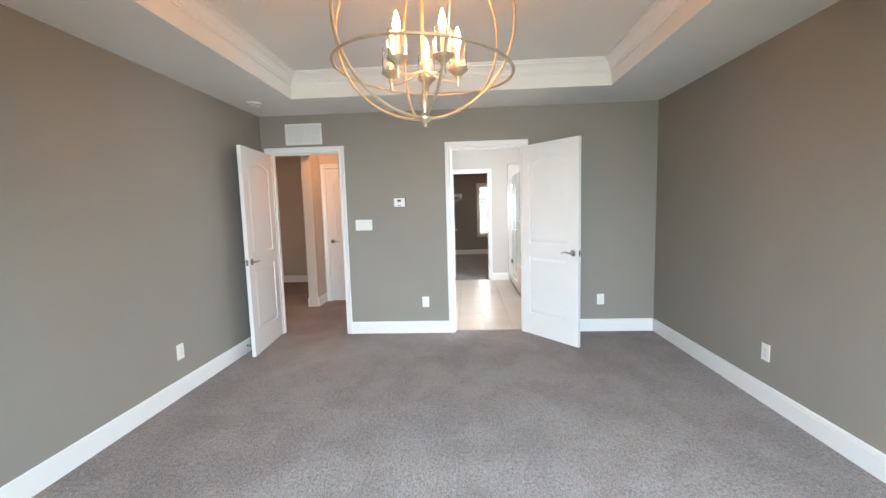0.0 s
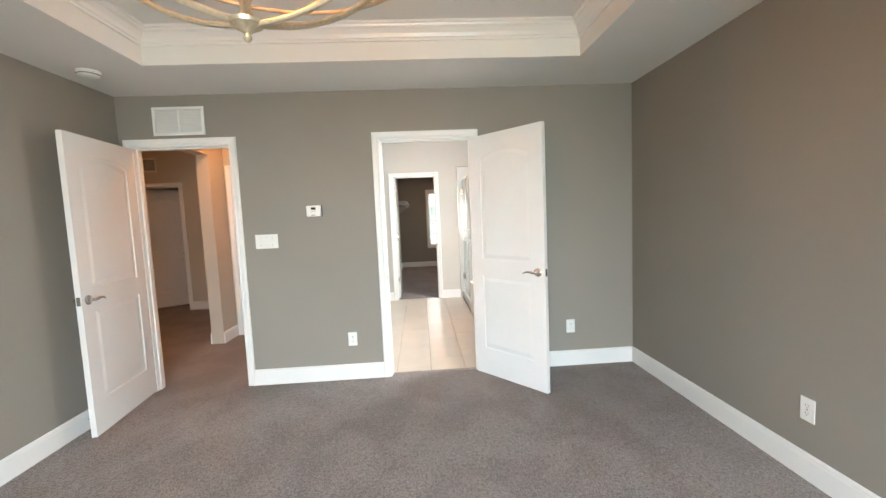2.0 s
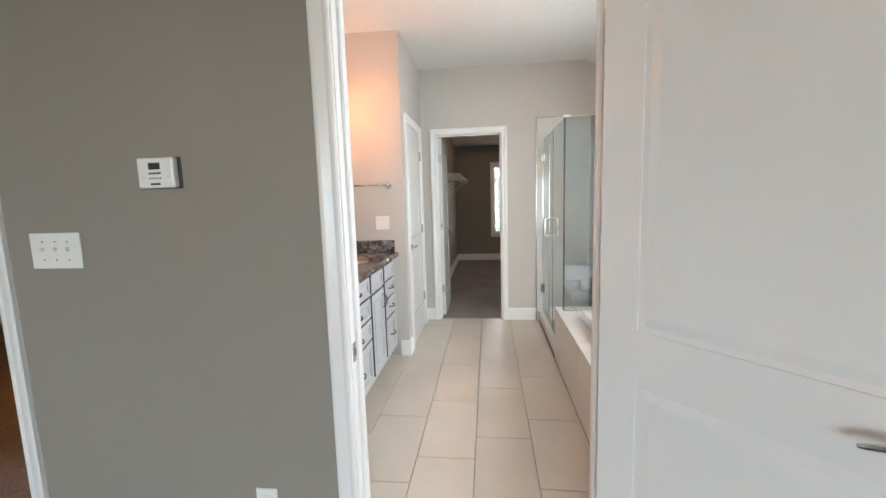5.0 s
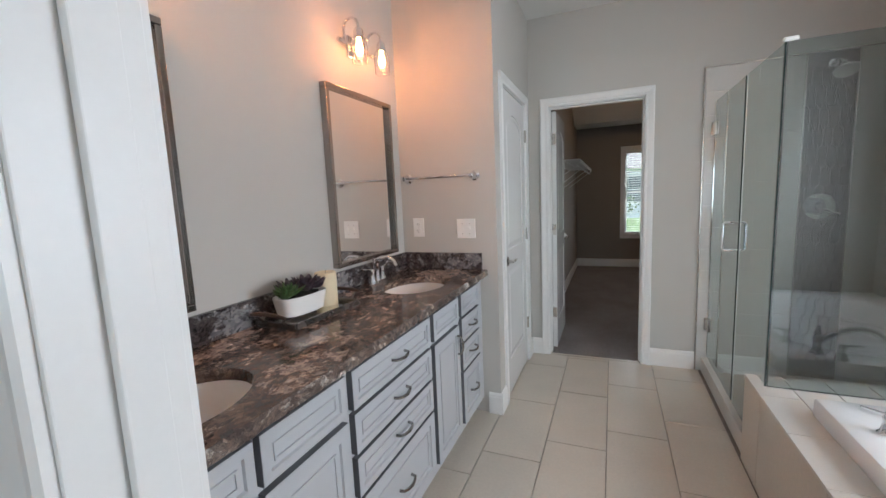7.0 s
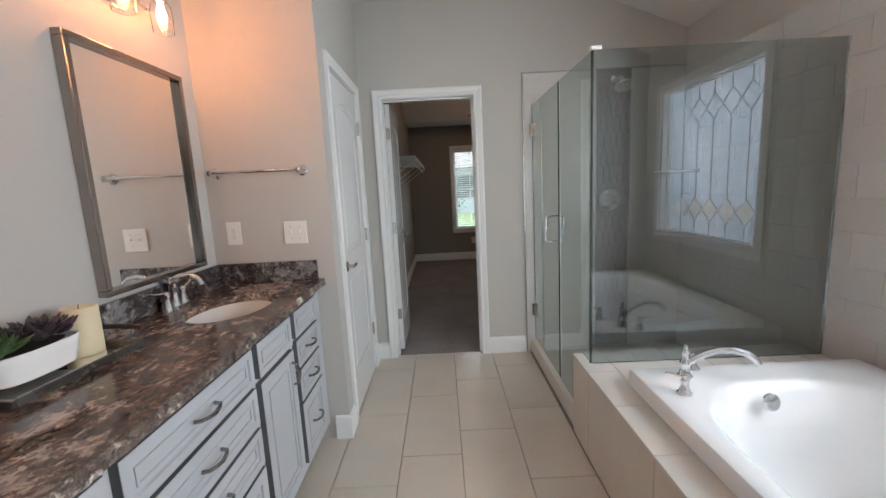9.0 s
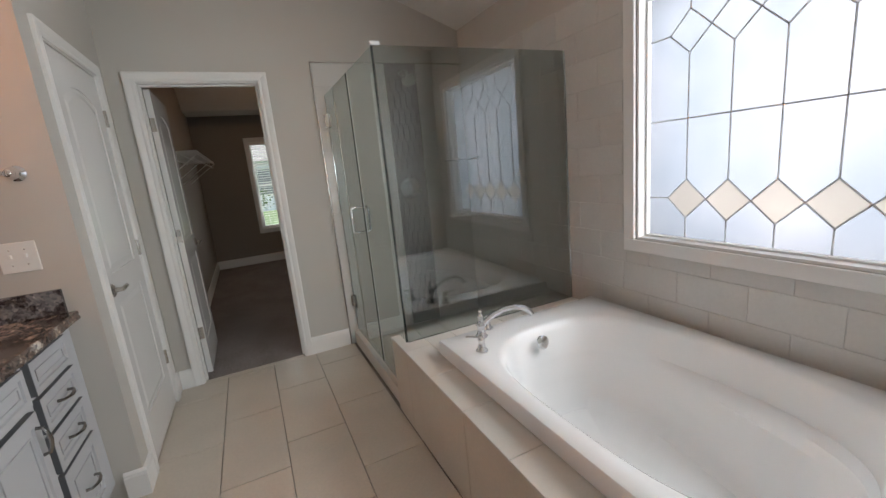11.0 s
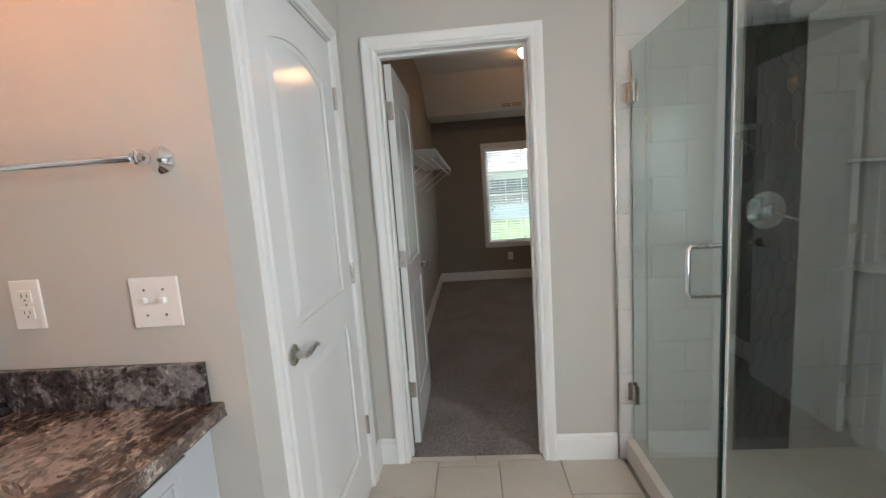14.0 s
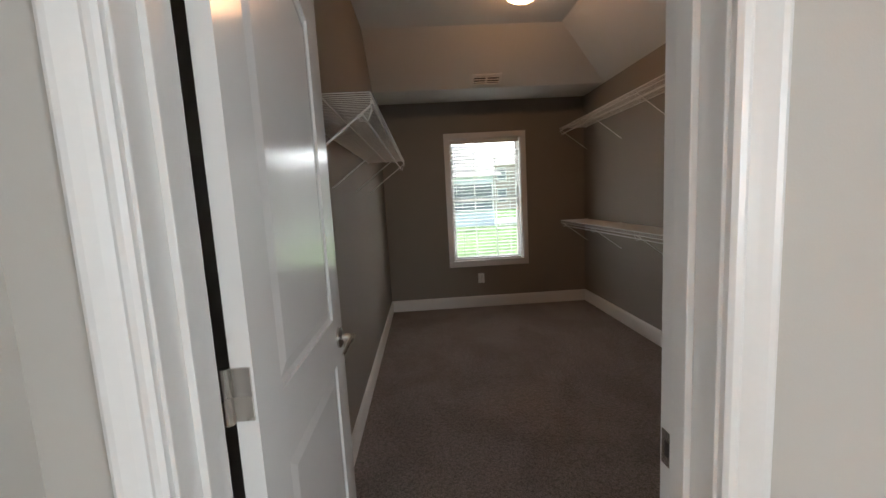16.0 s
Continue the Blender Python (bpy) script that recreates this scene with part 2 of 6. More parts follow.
M = {
    "bed_wall": material("taupe_wall_paint", (0.275, 0.250, 0.219), 0.75, vary=0.03, scale=1.5, bump=0.12, bump_scale=260, spec=0.3),
    "bath_wall": material("pale_greige_wall_paint", (0.515, 0.493, 0.456), 0.7, vary=0.025, scale=1.5, bump=0.12, bump_scale=260, spec=0.3),
    "hall_wall": material("beige_hall_wall_paint", (0.50, 0.44, 0.37), 0.7, vary=0.03, scale=1.5, bump=0.12, spec=0.3),
    "ceiling": material("white_ceiling_paint", (0.74, 0.73, 0.70), 0.85, vary=0.02, scale=1.2, bump=0.15, bump_scale=180, spec=0.2),
    "trim": material("white_semigloss_trim_paint", (0.77, 0.76, 0.74), 0.30, vary=0.015, scale=2, fine=0.01, fine_scale=90, rough_vary=0.015),
    "door": material("white_semigloss_door_paint", (0.76, 0.75, 0.735), 0.17, vary=0.02, scale=3, bump=0.015, bump_scale=25, rough_vary=0.015),
    "plastic": material("white_plastic", (0.78, 0.77, 0.74), 0.35, vary=0.015, scale=20),
    "dark_plastic": material("dark_plastic", (0.03, 0.03, 0.032), 0.35, vary=0.1, scale=30),
    "lcd": material("grey_lcd_screen", (0.035, 0.045, 0.04), 0.2, vary=0.05, scale=30),
    "nickel": material("brushed_nickel", (0.60, 0.57, 0.53), 0.26, 1.0, vary=0.03, scale=6, rough_vary=0.03),
    "chrome": material("polished_chrome", (0.80, 0.81, 0.83), 0.06, 1.0, vary=0.02, scale=6, rough_vary=0.015),
    "dark_metal": material("dark_bronze_metal", (0.09, 0.08, 0.075), 0.35, 0.9, vary=0.1, scale=40),
    "mirror_frame": material("warm_polished_nickel", (0.36, 0.325, 0.30), 0.18, 1.0, vary=0.06, scale=8, rough_vary=0.03),
    "pull": material("dark_nickel", (0.34, 0.325, 0.31), 0.24, 1.0, vary=0.04, scale=8, rough_vary=0.03),
    "champagne": material("champagne_painted_metal", (0.54, 0.44, 0.31), 0.34, 0.65, vary=0.16, scale=14, fine=0.1, fine_scale=120),
    "cabinet": material("pale_grey_cabinet_paint", (0.47, 0.482, 0.50), 0.38, vary=0.03, scale=5, bump=0.05, bump_scale=90, rough_vary=0.06),
    "front_edge": material("dark_grey_edge_paint", (0.115, 0.12, 0.128), 0.45, vary=0.06, scale=6),
    "toe": material("grey_toe_kick", (0.20, 0.21, 0.22), 0.5, vary=0.06, scale=6),
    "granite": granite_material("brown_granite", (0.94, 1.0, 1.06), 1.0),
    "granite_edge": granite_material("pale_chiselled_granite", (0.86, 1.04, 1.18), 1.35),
    # the same stone for the upstands; their dark bluish reflection is in the tint
    "granite_reflecting": granite_material("granite_with_painted_reflection", (0.76, 1.0, 1.28), 0.75),
    "carpet": carpet_material(),
    "porcelain": material("white_porcelain", (0.84, 0.83, 0.80), 0.08, vary=0.01, scale=5, coat=0.3),
    "acrylic": material("white_acrylic_tub", (0.80, 0.81, 0.81), 0.13, vary=0.012, scale=3, coat=0.25),
    "floor_tile": material("sand_porcelain_floor_tile", (0.60, 0.535, 0.455), 0.31, vary=0.06, scale=2.5, fine=0.035, fine_scale=70, object_random=0.035,
                           rough_vary=0.04, bump=0.02, bump_scale=20),
    "grout": material("taupe_grout", (0.31, 0.27, 0.235), 0.9, vary=0.15, scale=9, bump=0.3, bump_scale=300),
    "wall_tile": material("pale_grey_glazed_wall_tile", (0.58, 0.568, 0.54), 0.13, vary=0.05, scale=3.5, fine=0.02, fine_scale=60, object_random=0.03,
                          rough_vary=0.02, bump=0.04, bump_scale=12),
    "wall_grout": material("grey_wall_grout", (0.53, 0.515, 0.49), 0.9, vary=0.1, scale=10, bump=0.2),
    "deck_grout": material("beige_deck_grout", (0.53, 0.495, 0.45), 0.9, vary=0.1, scale=10, bump=0.2),
    "picket": material("charcoal_glazed_picket_tile", (0.045, 0.052, 0.052), 0.22, vary=0.25, scale=12, object_random=0.35, rough_vary=0.08),
    "picket_grout": material("dark_grey_grout", (0.10, 0.10, 0.098), 0.9, vary=0.1, scale=10),
    "deck": material("pale_stone_tub_deck_tile", (0.60, 0.565, 0.515), 0.30, vary=0.03, scale=2.5, fine=0.015, fine_scale=80, object_random=0.02, rough_vary=0.02),
    "mirror": material("mirror_silver", (0.88, 0.89, 0.88), 0.005, 1.0, vary=0.0),
    "shower_glass": clear_glass("shower_glass", (0.60, 0.69, 0.665), 1.75),
    # shower glass again, tint darkened and IOR raised so the window's reflection shows
    "darkened_screen_glass": clear_glass("darkened_screen_glass", (0.46, 0.53, 0.52), 2.2),
    "clear_seal": material("pale_clear_plastic", (0.55, 0.57, 0.56), 0.15, vary=0.04, scale=20),
    "glass_edge": material("green_glass_edge", (0.008, 0.022, 0.020), 0.15, vary=0.1, scale=20),
    "pane": clear_glass("window_pane", (1, 1, 1), 1.45),
    "bulb_glass": clear_glass("clear_jar_glass", (1, 1, 1), 1.45),
    "frosted": frosted_material(),
    "diamond": frosted_material("beige_obscure_glass", (0.80, 0.74, 0.67), (0.86, 0.80, 0.73)),
    "lead": material("grey_lead_came", (0.50, 0.50, 0.51), 0.5, 0.2, vary=0.1, scale=40),
    "wire": material("white_coated_wire", (0.74, 0.73, 0.71), 0.35, vary=0.02, scale=20),
    "rubber": material("white_rubber", (0.70, 0.69, 0.66), 0.7, vary=0.03, scale=20),
    "wax": material("ivory_candle_wax", (0.72, 0.62, 0.42), 0.5, vary=0.04, scale=25, bump=0.1, bump_scale=40),
    "wick": material("black_wick", (0.02, 0.02, 0.02), 0.9, vary=0.1),
    "leaf_green": material("green_succulent_leaf", (0.055, 0.11, 0.035), 0.45, vary=0.35, scale=40),
    "leaf_plum": material("plum_succulent_leaf", (0.045, 0.030, 0.040), 0.45, vary=0.4, scale=40),
    "soil": material("dark_soil", (0.03, 0.022, 0.016), 0.95, vary=0.3, scale=60, bump=0.6),
    "tray": material("pewter_tray_metal", (0.19, 0.18, 0.17), 0.25, 0.85, vary=0.15, scale=20, rough_vary=0.1),
    "antler": material("dark_brown_handle", (0.05, 0.03, 0.022), 0.4, vary=0.3, scale=50),
    "bulb_warm": glow("warm_lamp_bulb", (1.0, 0.37, 0.09), 52.0),
    "bulb_sconce": glow("warm_sconce_bulb", (1.0, 0.36, 0.12), 66.0),
    "dome": glow("warm_frosted_dome", (1.0, 0.52, 0.25), 8.5),
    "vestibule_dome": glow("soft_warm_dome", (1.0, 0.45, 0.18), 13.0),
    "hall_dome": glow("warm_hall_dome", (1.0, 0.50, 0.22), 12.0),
    "lawn": material("lawn_grass", (0.075, 0.15, 0.03), 0.9, vary=0.3, scale=0.6, fine=0.3, fine_scale=6),
    "siding": material("pale_blue_grey_siding", (0.76, 0.80, 0.84), 0.7, vary=0.05, scale=1.0),
    "brick": material("pale_brown_brick", (0.42, 0.34, 0.29), 0.8, vary=0.2, scale=3),
    "roof": material("grey_shingles", (0.30, 0.295, 0.29), 0.9, vary=0.2, scale=2),
    "dark_pane": material("house_window", (0.22, 0.24, 0.26), 0.1, vary=0.1),
    "bush": material("shrub_leaves", (0.06, 0.12, 0.03), 0.8, vary=0.4, scale=5),
    "paving": material("pale_concrete", (0.42, 0.41, 0.39), 0.85, vary=0.1, scale=1.5),
    "sky_haze": glow("bright_hazy_sky", (0.92, 0.96, 1.0), 4.0),
    "dark": material("dark_void_paint", (0.03, 0.03, 0.03), 0.9, vary=0.05),
}


# ---- mesh helpers ----
def add_box(bm, x0, x1, y0, y1, z0, z1, bevel=0.0):
    r = bmesh.ops.create_cube(bm, size=1.0, matrix=Matrix.Translation(((x0 + x1) / 2, (y0 + y1) / 2, (z0 + z1) / 2)) @ Matrix.Diagonal((abs(x1 - x0), abs(y1 - y0), abs(z1 - z0), 1)))
    if bevel:
        edges = list({e for v in r["verts"] for e in v.link_edges})
        bmesh.ops.bevel(bm, geom=edges, offset=bevel, segments=2, affect="EDGES", profile=0.5)
    return bm


def box(*a, bevel=0.0):
    return add_box(bmesh.new(), *a, bevel=bevel)


def boxes(*rows, bevel=0.0):
    bm = bmesh.new()
    for r in rows:
        add_box(bm, *r, bevel=bevel)
    return bm


def add_tube(bm, pts, radius, segs=8, closed=False, flat=1.0):
    """A round or oval bar swept along points; radius may be a list, one a point."""
    pts = [Vector(p) for p in pts]
    count = len(pts)
    rad = radius if isinstance(radius, (list, tuple)) else [radius] * count
    rings, up = [], None
    for i, p in enumerate(pts):
        a = pts[i - 1] if (i > 0 or closed) else p
        c = pts[(i + 1) % count] if (i < count - 1 or closed) else p
        d = (c - a).normalized()
        if up is None:
            up = Vector((0, 0, 1)) if abs(d.z) < 0.9 else Vector((1, 0, 0))
        s = d.cross(up).normalized()
        up = s.cross(d).normalized()
        rings.append([bm.verts.new(p + (s * math.cos(k * math.tau / segs) + up * math.sin(k * math.tau / segs) * flat) * rad[i]) for k in range(segs)])
    last = count if closed else count - 1
    for i in range(last):
        r0, r1 = rings[i], rings[(i + 1) % count]
        for k in range(segs):
            bm.faces.new((r0[k], r0[(k + 1) % segs], r1[(k + 1) % segs], r1[k]))
    if not closed:
        bm.faces.new(rings[0][::-1]), bm.faces.new(rings[-1])
    return bm


def tube(pts, radius, segs=8, closed=False, flat=1.0):
    return add_tube(bmesh.new(), pts, radius, segs, closed, flat)


def add_lathe(bm, profile, m=Matrix(), segs=24, sx=1.0, sy=1.0):
    """A turned shape from (radius, height) pairs about z."""
    rings = []
    for r, z in profile:
        if r <= 1e-6:
            rings.append([bm.verts.new(m @ Vector((0, 0, z)))])
        else:
            rings.append([bm.verts.new(m @ Vector((r * sx * math.cos(k * math.tau / segs), r * sy * math.sin(k * math.tau / segs), z))) for k in range(segs)])
    for a, c in zip(rings, rings[1:]):
        for k in range(segs):
            j = (k + 1) % segs
            if len(a) == 1 and len(c) > 1:
                bm.faces.new((a[0], c[j], c[k]))
            elif len(c) == 1 and len(a) > 1:
                bm.faces.new((a[k], a[j], c[0]))
            elif len(a) > 1:
                bm.faces.new((a[k], a[j], c[j], c[k]))
    return bm


def lathe(profile, m=Matrix(), segs=24, sx=1.0, sy=1.0):
    return add_lathe(bmesh.new(), profile, m, segs, sx, sy)


def add_prism(bm, low, high, z0, z1, m=Matrix()):
    """A solid between two like polygons: low at z0, high at z1."""
    a = [bm.verts.new(m @ Vector((x, y, z0))) for x, y in low]
    c = [bm.verts.new(m @ Vector((x, y, z1))) for x, y in high]
    k = len(a)
    bm.faces.new(a[::-1]), bm.faces.new(c)
    for i in range(k):
        bm.faces.new((a[i], a[(i + 1) % k], c[(i + 1) % k], c[i]))
    return bm


def finish(bm, smooth=False):
    bmesh.ops.recalc_face_normals(bm, faces=bm.faces)
    if smooth:
        for f in bm.faces:
            f.smooth = True
        for e in bm.edges:
            if len(e.link_faces) == 2 and e.calc_face_angle(0) > radians(38):
                e.smooth = False
    return bm


def mesh_from(name, bm, mat, smooth=False):
    finish(bm, smooth)
    me = bpy.data.meshes.new(name)
    bm.to_mesh(me)
    bm.free()
    me.materials.append(M[mat])
    return me


def part(name, bm, mat, parent=None, label="", smooth=False):
    ob = new(name, mesh_from(name, bm, mat, smooth))
    ob.parent = parent
    return tagged(ob, label)


def thing(name, m, label, category, group="", kind=""):
    ob = new(name)
    ob.empty_display_size = 0.1
    ob.matrix_world = m
    return tagged(ob, label, category, group, kind)


def structure(name, bm, mat, label, smooth=False):
    return tagged(part(name, bm, mat, None, label, smooth), kind="structure")


def arc(cx, cz, r, a0, a1, steps):
    return [(cx + r * math.cos(radians(a0 + (a1 - a0) * i / steps)), cz + r * math.sin(radians(a0 + (a1 - a0) * i / steps))) for i in range(steps + 1)]


# ---- the shell ----
XL, XR, YB, YF = -0.255, 4.0, 0.45, 5.73     # bedroom: walls' inner faces
Y_BATH, Y_TOWEL, Y_CL = 5.83, 7.935, 9.0    # bathroom: south face, towel wall, closet wall
X_VAN, X_NOOK = 0.94, 1.565                 # bathroom: vanity wall, wall with the linen door
Y_CB, X_CL, X_CR = 13.38, 1.60, 3.99        # closet: back, left and right faces
TOP = 3.0
L_DOOR, B_DOOR, C_DOOR, N_DOOR = (-0.155, 0.607), (1.829, 2.596), (1.718, 2.413), (8.115, 8.825)
H_DOOR, F_DOOR = (-0.13, 0.63), (-2.50, -1.74)
HEAD = 2.035
G = 0.012


def wall_x(name, x0, x1, y0, y1, mat, label, openings=(), top=TOP):
    """A wall along x between y0 and y1, with openings (a, b, sill, head)."""
    bm, at = bmesh.new(), x0
    for a, b, sill, head in sorted(openings):
        add_box(bm, at, a, y0, y1, 0, top)
        add_box(bm, a, b, y0, y1, head, top)
        if sill > 0:
            add_box(bm, a, b, y0, y1, 0, sill)
        at = b
    add_box(bm, at, x1, y0, y1, 0, top)
    return structure(name, bm, mat, label)


def wall_y(name, x0, x1, y0, y1, mat, label, openings=(), top=TOP):
    bm, at = bmesh.new(), y0
    for a, b, sill, head in sorted(openings):
        add_box(bm, x0, x1, at, a, 0, top)
        add_box(bm, x0, x1, a, b, head, top)
        if sill > 0:
            add_box(bm, x0, x1, a, b, 0, sill)
        at = b
    add_box(bm, x0, x1, at, y1, 0, top)
    return structure(name, bm, mat, label)


def hole(d):
    return (d[0] - G, d[1] + G, 0, HEAD + G)


wall_y("wall_bedroom_west", XL - 0.12, XL, YB - 0.12, YF, "bed_wall", "taupe painted bedroom side wall")
wall_y("wall_bedroom_east", XR, XR + 0.14, YB - 0.12, YF, "bed_wall", "taupe painted bedroom side wall")
wall_x("wall_bedroom_south", XL, XR, YB - 0.12, YB, "bed_wall", "taupe painted bedroom wall with a wide window", [(1.05, 3.45, 0.60, 2.10)])
wall_x("wall_bedroom_north", XL - 0.12, XR + 0.14, YF, 5.79, "bed_wall", "taupe painted bedroom wall with two doorways", [hole(L_DOOR), hole(B_DOOR)])
wall_x("wall_bath_south", 0.83, XR + 0.14, 5.79, Y_BATH, "bath_wall", "pale greige bathroom wall with a doorway", [hole(B_DOOR)])
wall_x("wall_hall_south", -3.7, 0.83, 5.79, Y_BATH, "hall_wall", "beige hall wall with a doorway", [hole(L_DOOR)])
wall_y("wall_bath_west", X_VAN - 0.11, X_VAN, Y_BATH, Y_TOWEL, "bath_wall", "pale greige wall behind the vanity")
wall_x("wall_bath_towel", X_VAN - 0.11, X_NOOK, Y_TOWEL, Y_TOWEL + 0.11, "bath_wall", "pale greige end wall with a towel bar")
wall_y("wall_bath_linen", X_NOOK - 0.11, X_NOOK, Y_TOWEL + 0.11, Y_CL, "bath_wall", "pale greige wall with a linen closet door", [hole(N_DOOR)])
wall_x("wall_bath_north", X_NOOK - 0.11, XR + 0.14, Y_CL, Y_CL + 0.06, "bath_wall", "pale greige wall with the closet doorway", [hole(C_DOOR)])
wall_x("wall_closet_south", X_CL - 0.11, XR + 0.14, Y_CL + 0.06, Y_CL + 0.12, "bed_wall", "taupe closet wall with a doorway", [hole(C_DOOR)])
WIN_Y, WIN_Z = (6.095, 7.255), (0.893, 2.038)
wall_y("wall_bath_east", XR, XR + 0.14, Y_BATH, Y_CL, "bath_wall", "pale greige outer wall with the tub window", [(*WIN_Y, *WIN_Z)])
wall_y("wall_closet_west", X_CL - 0.11, X_CL, Y_CL + 0.12, Y_CB, "bed_wall", "taupe closet side wall")
wall_y("wall_closet_east", X_CR, X_CR + 0.15, Y_CL + 0.12, Y_CB, "bed_wall", "taupe closet side wall")
CW_X, CW_Z = (2.385, 3.225), (0.565, 2.02)
wall_x("wall_closet_north", X_CL - 0.11, X_CR + 0.15, Y_CB, Y_CB + 0.15, "bed_wall", "taupe closet back wall with a window", [(*CW_X, *CW_Z)])
# the linen closet behind its shut door, and the hall
structure("wall_linen_back", boxes((0.83, 0.89, Y_TOWEL + 0.11, Y_CL + 0.12, 0, TOP), (0.89, X_NOOK - 0.11, Y_CL, Y_CL + 0.12, 0, TOP)), "hall_wall", "plain wall inside the linen closet")
wall_x("wall_hall_door", -0.21, 0.83, 7.40, 7.52, "hall_wall", "beige hall wall with a shut door", [hole(H_DOOR)])
wall_y("wall_hall_east", 0.77, 0.83, Y_BATH, 7.40, "hall_wall", "beige hall side wall")
structure("wall_hall_stub", boxes((-0.35, -0.21, 7.05, 9.15, 0, TOP), (-0.35, -0.21, Y_BATH, 7.05, 2.18, TOP), (-0.35, -0.21, Y_BATH, 5.93, 0, 2.18)), "hall_wall", "beige wall end and header of an opening into the hall")
wall_x("wall_hall_north", -3.7, -0.35, 9.15, 9.27, "hall_wall", "beige far hall wall with a door ajar", [hole(F_DOOR)])
wall_y("wall_hall_west", -3.82, -3.7, 5.79, 9.27, "hall_wall", "beige far hall side wall")
structure("wall_far_room", boxes((-3.9, -0.2, 11.4, 11.5, 0, TOP), (-3.9, -3.8, 9.27, 11.4, 0, TOP), (-0.35, -0.2, 9.15, 11.4, 0, TOP)), "hall_wall", "beige walls of the dim room past the far door")

# floors
structure("floor_carpet", boxes((XL - 0.12, XR + 0.12, YB - 0.12, 5.785, -0.06, 0.0)), "carpet", "grey taupe cut-pile carpet with tread marks")
structure("floor_hall_carpet", boxes((-3.9, 0.83, 5.785, 11.5, -0.06, -0.001)), "carpet", "grey taupe hall carpet")
structure("floor_closet_carpet", boxes((X_CL - 0.11, X_CR + 0.12, 9.045, Y_CB + 0.1, -0.06, 0.0)), "carpet", "grey taupe closet carpet")

# ceilings
TX0, TX1, TY0, TY1, TZ = 0.385, 3.295, 1.14, 5.09, 2.665
structure("ceiling_bedroom", boxes((XL, TX0, YB, YF, 2.44, TOP), (TX1, XR, YB, YF, 2.44, TOP), (TX0, TX1, YB, TY0, 2.44, TOP), (TX0, TX1, TY1, YF, 2.44, TOP),
                                   (TX0, TX1, TY0, TY1, TZ, TOP)), "ceiling", "white tray ceiling of the bedroom")
bm = bmesh.new()
prof = [(0.0, 2.560), (0.012, 2.560), (0.014, 2.575), (0.022, 2.580), (0.030, 2.600), (0.050, 2.625), (0.066, 2.634), (0.070, 2.646), (0.082, 2.650), (0.082, TZ), (0.0, TZ)]
rings = []
for cx, cy, sx, sy in ((TX0, TY0, 1, 1), (TX1, TY0, -1, 1), (TX1, TY1, -1, -1), (TX0, TY1, 1, -1)):
    rings.append([bm.verts.new((cx + sx * d, cy + sy * d, z - 0.001)) for d, z in prof])
for i in range(4):
    a, c = rings[i], rings[(i + 1) % 4]
    for k in range(len(prof)):
        bm.faces.new((a[k], a[(k + 1) % len(prof)], c[(k + 1) % len(prof)], c[k]))
structure("trim_crown", bm, "trim", "white crown moulding round the tray ceiling")

# bathroom: flat, then sloping down to the outer wall; closet: hipped on two sides
def slab(name, polys, label):
    bm = bmesh.new()
    for p in polys:
        lo = [bm.verts.new(q) for q in p]
        hi = [bm.verts.new((q[0], q[1], q[2] + 0.1)) for q in p]
        bm.faces.new(lo), bm.faces.new(hi[::-1])
        for i in range(len(p)):
            bm.faces.new((lo[i], lo[(i + 1) % len(p)], hi[(i + 1) % len(p)], hi[i]))
    return structure(name, bm, "ceiling", label)


CZ, CS = 2.71, 3.25
slab("ceiling_bath", [[(X_VAN, Y_BATH, CZ), (CS, Y_BATH, CZ), (CS, Y_CL, CZ), (X_VAN, Y_CL, CZ)],
                      [(CS, Y_BATH, CZ), (XR, Y_BATH, 2.43), (XR, Y_CL, 2.43), (CS, Y_CL, CZ)]], "white bathroom ceiling with one sloping side")
KZ, KE, KX, KY, KF = 2.83, 2.44, 3.36, 12.27, 12.83
slab("ceiling_closet", [[(X_CL, Y_CL + 0.12, KZ), (KX, Y_CL + 0.12, KZ), (KX, KY, KZ), (X_CL, KY, KZ)],
                        [(X_CL, KY, KZ), (KX, KY, KZ), (X_CR, KF, KE), (X_CL, KF, KE)],
                        [(X_CL, KF, KE), (X_CR, KF, KE), (X_CR, Y_CB, KE), (X_CL, Y_CB, KE)],
                        [(KX, Y_CL + 0.12, KZ), (X_CR, Y_CL + 0.12, KE), (X_CR, KF, KE), (KX, KY, KZ)]], "white hipped closet ceiling")
structure("ceiling_hall", boxes((-3.9, 0.83, 5.85, 11.5, 2.62, TOP), (0.83, X_NOOK - 0.11, Y_TOWEL + 0.11, Y_CL, 2.6, TOP)), "ceiling", "white hall ceiling")
structure("roof", boxes((-4.1, 4.4, 0.1, 13.8, TOP + 0.02, TOP + 0.12)), "roof", "flat cover over the rooms")


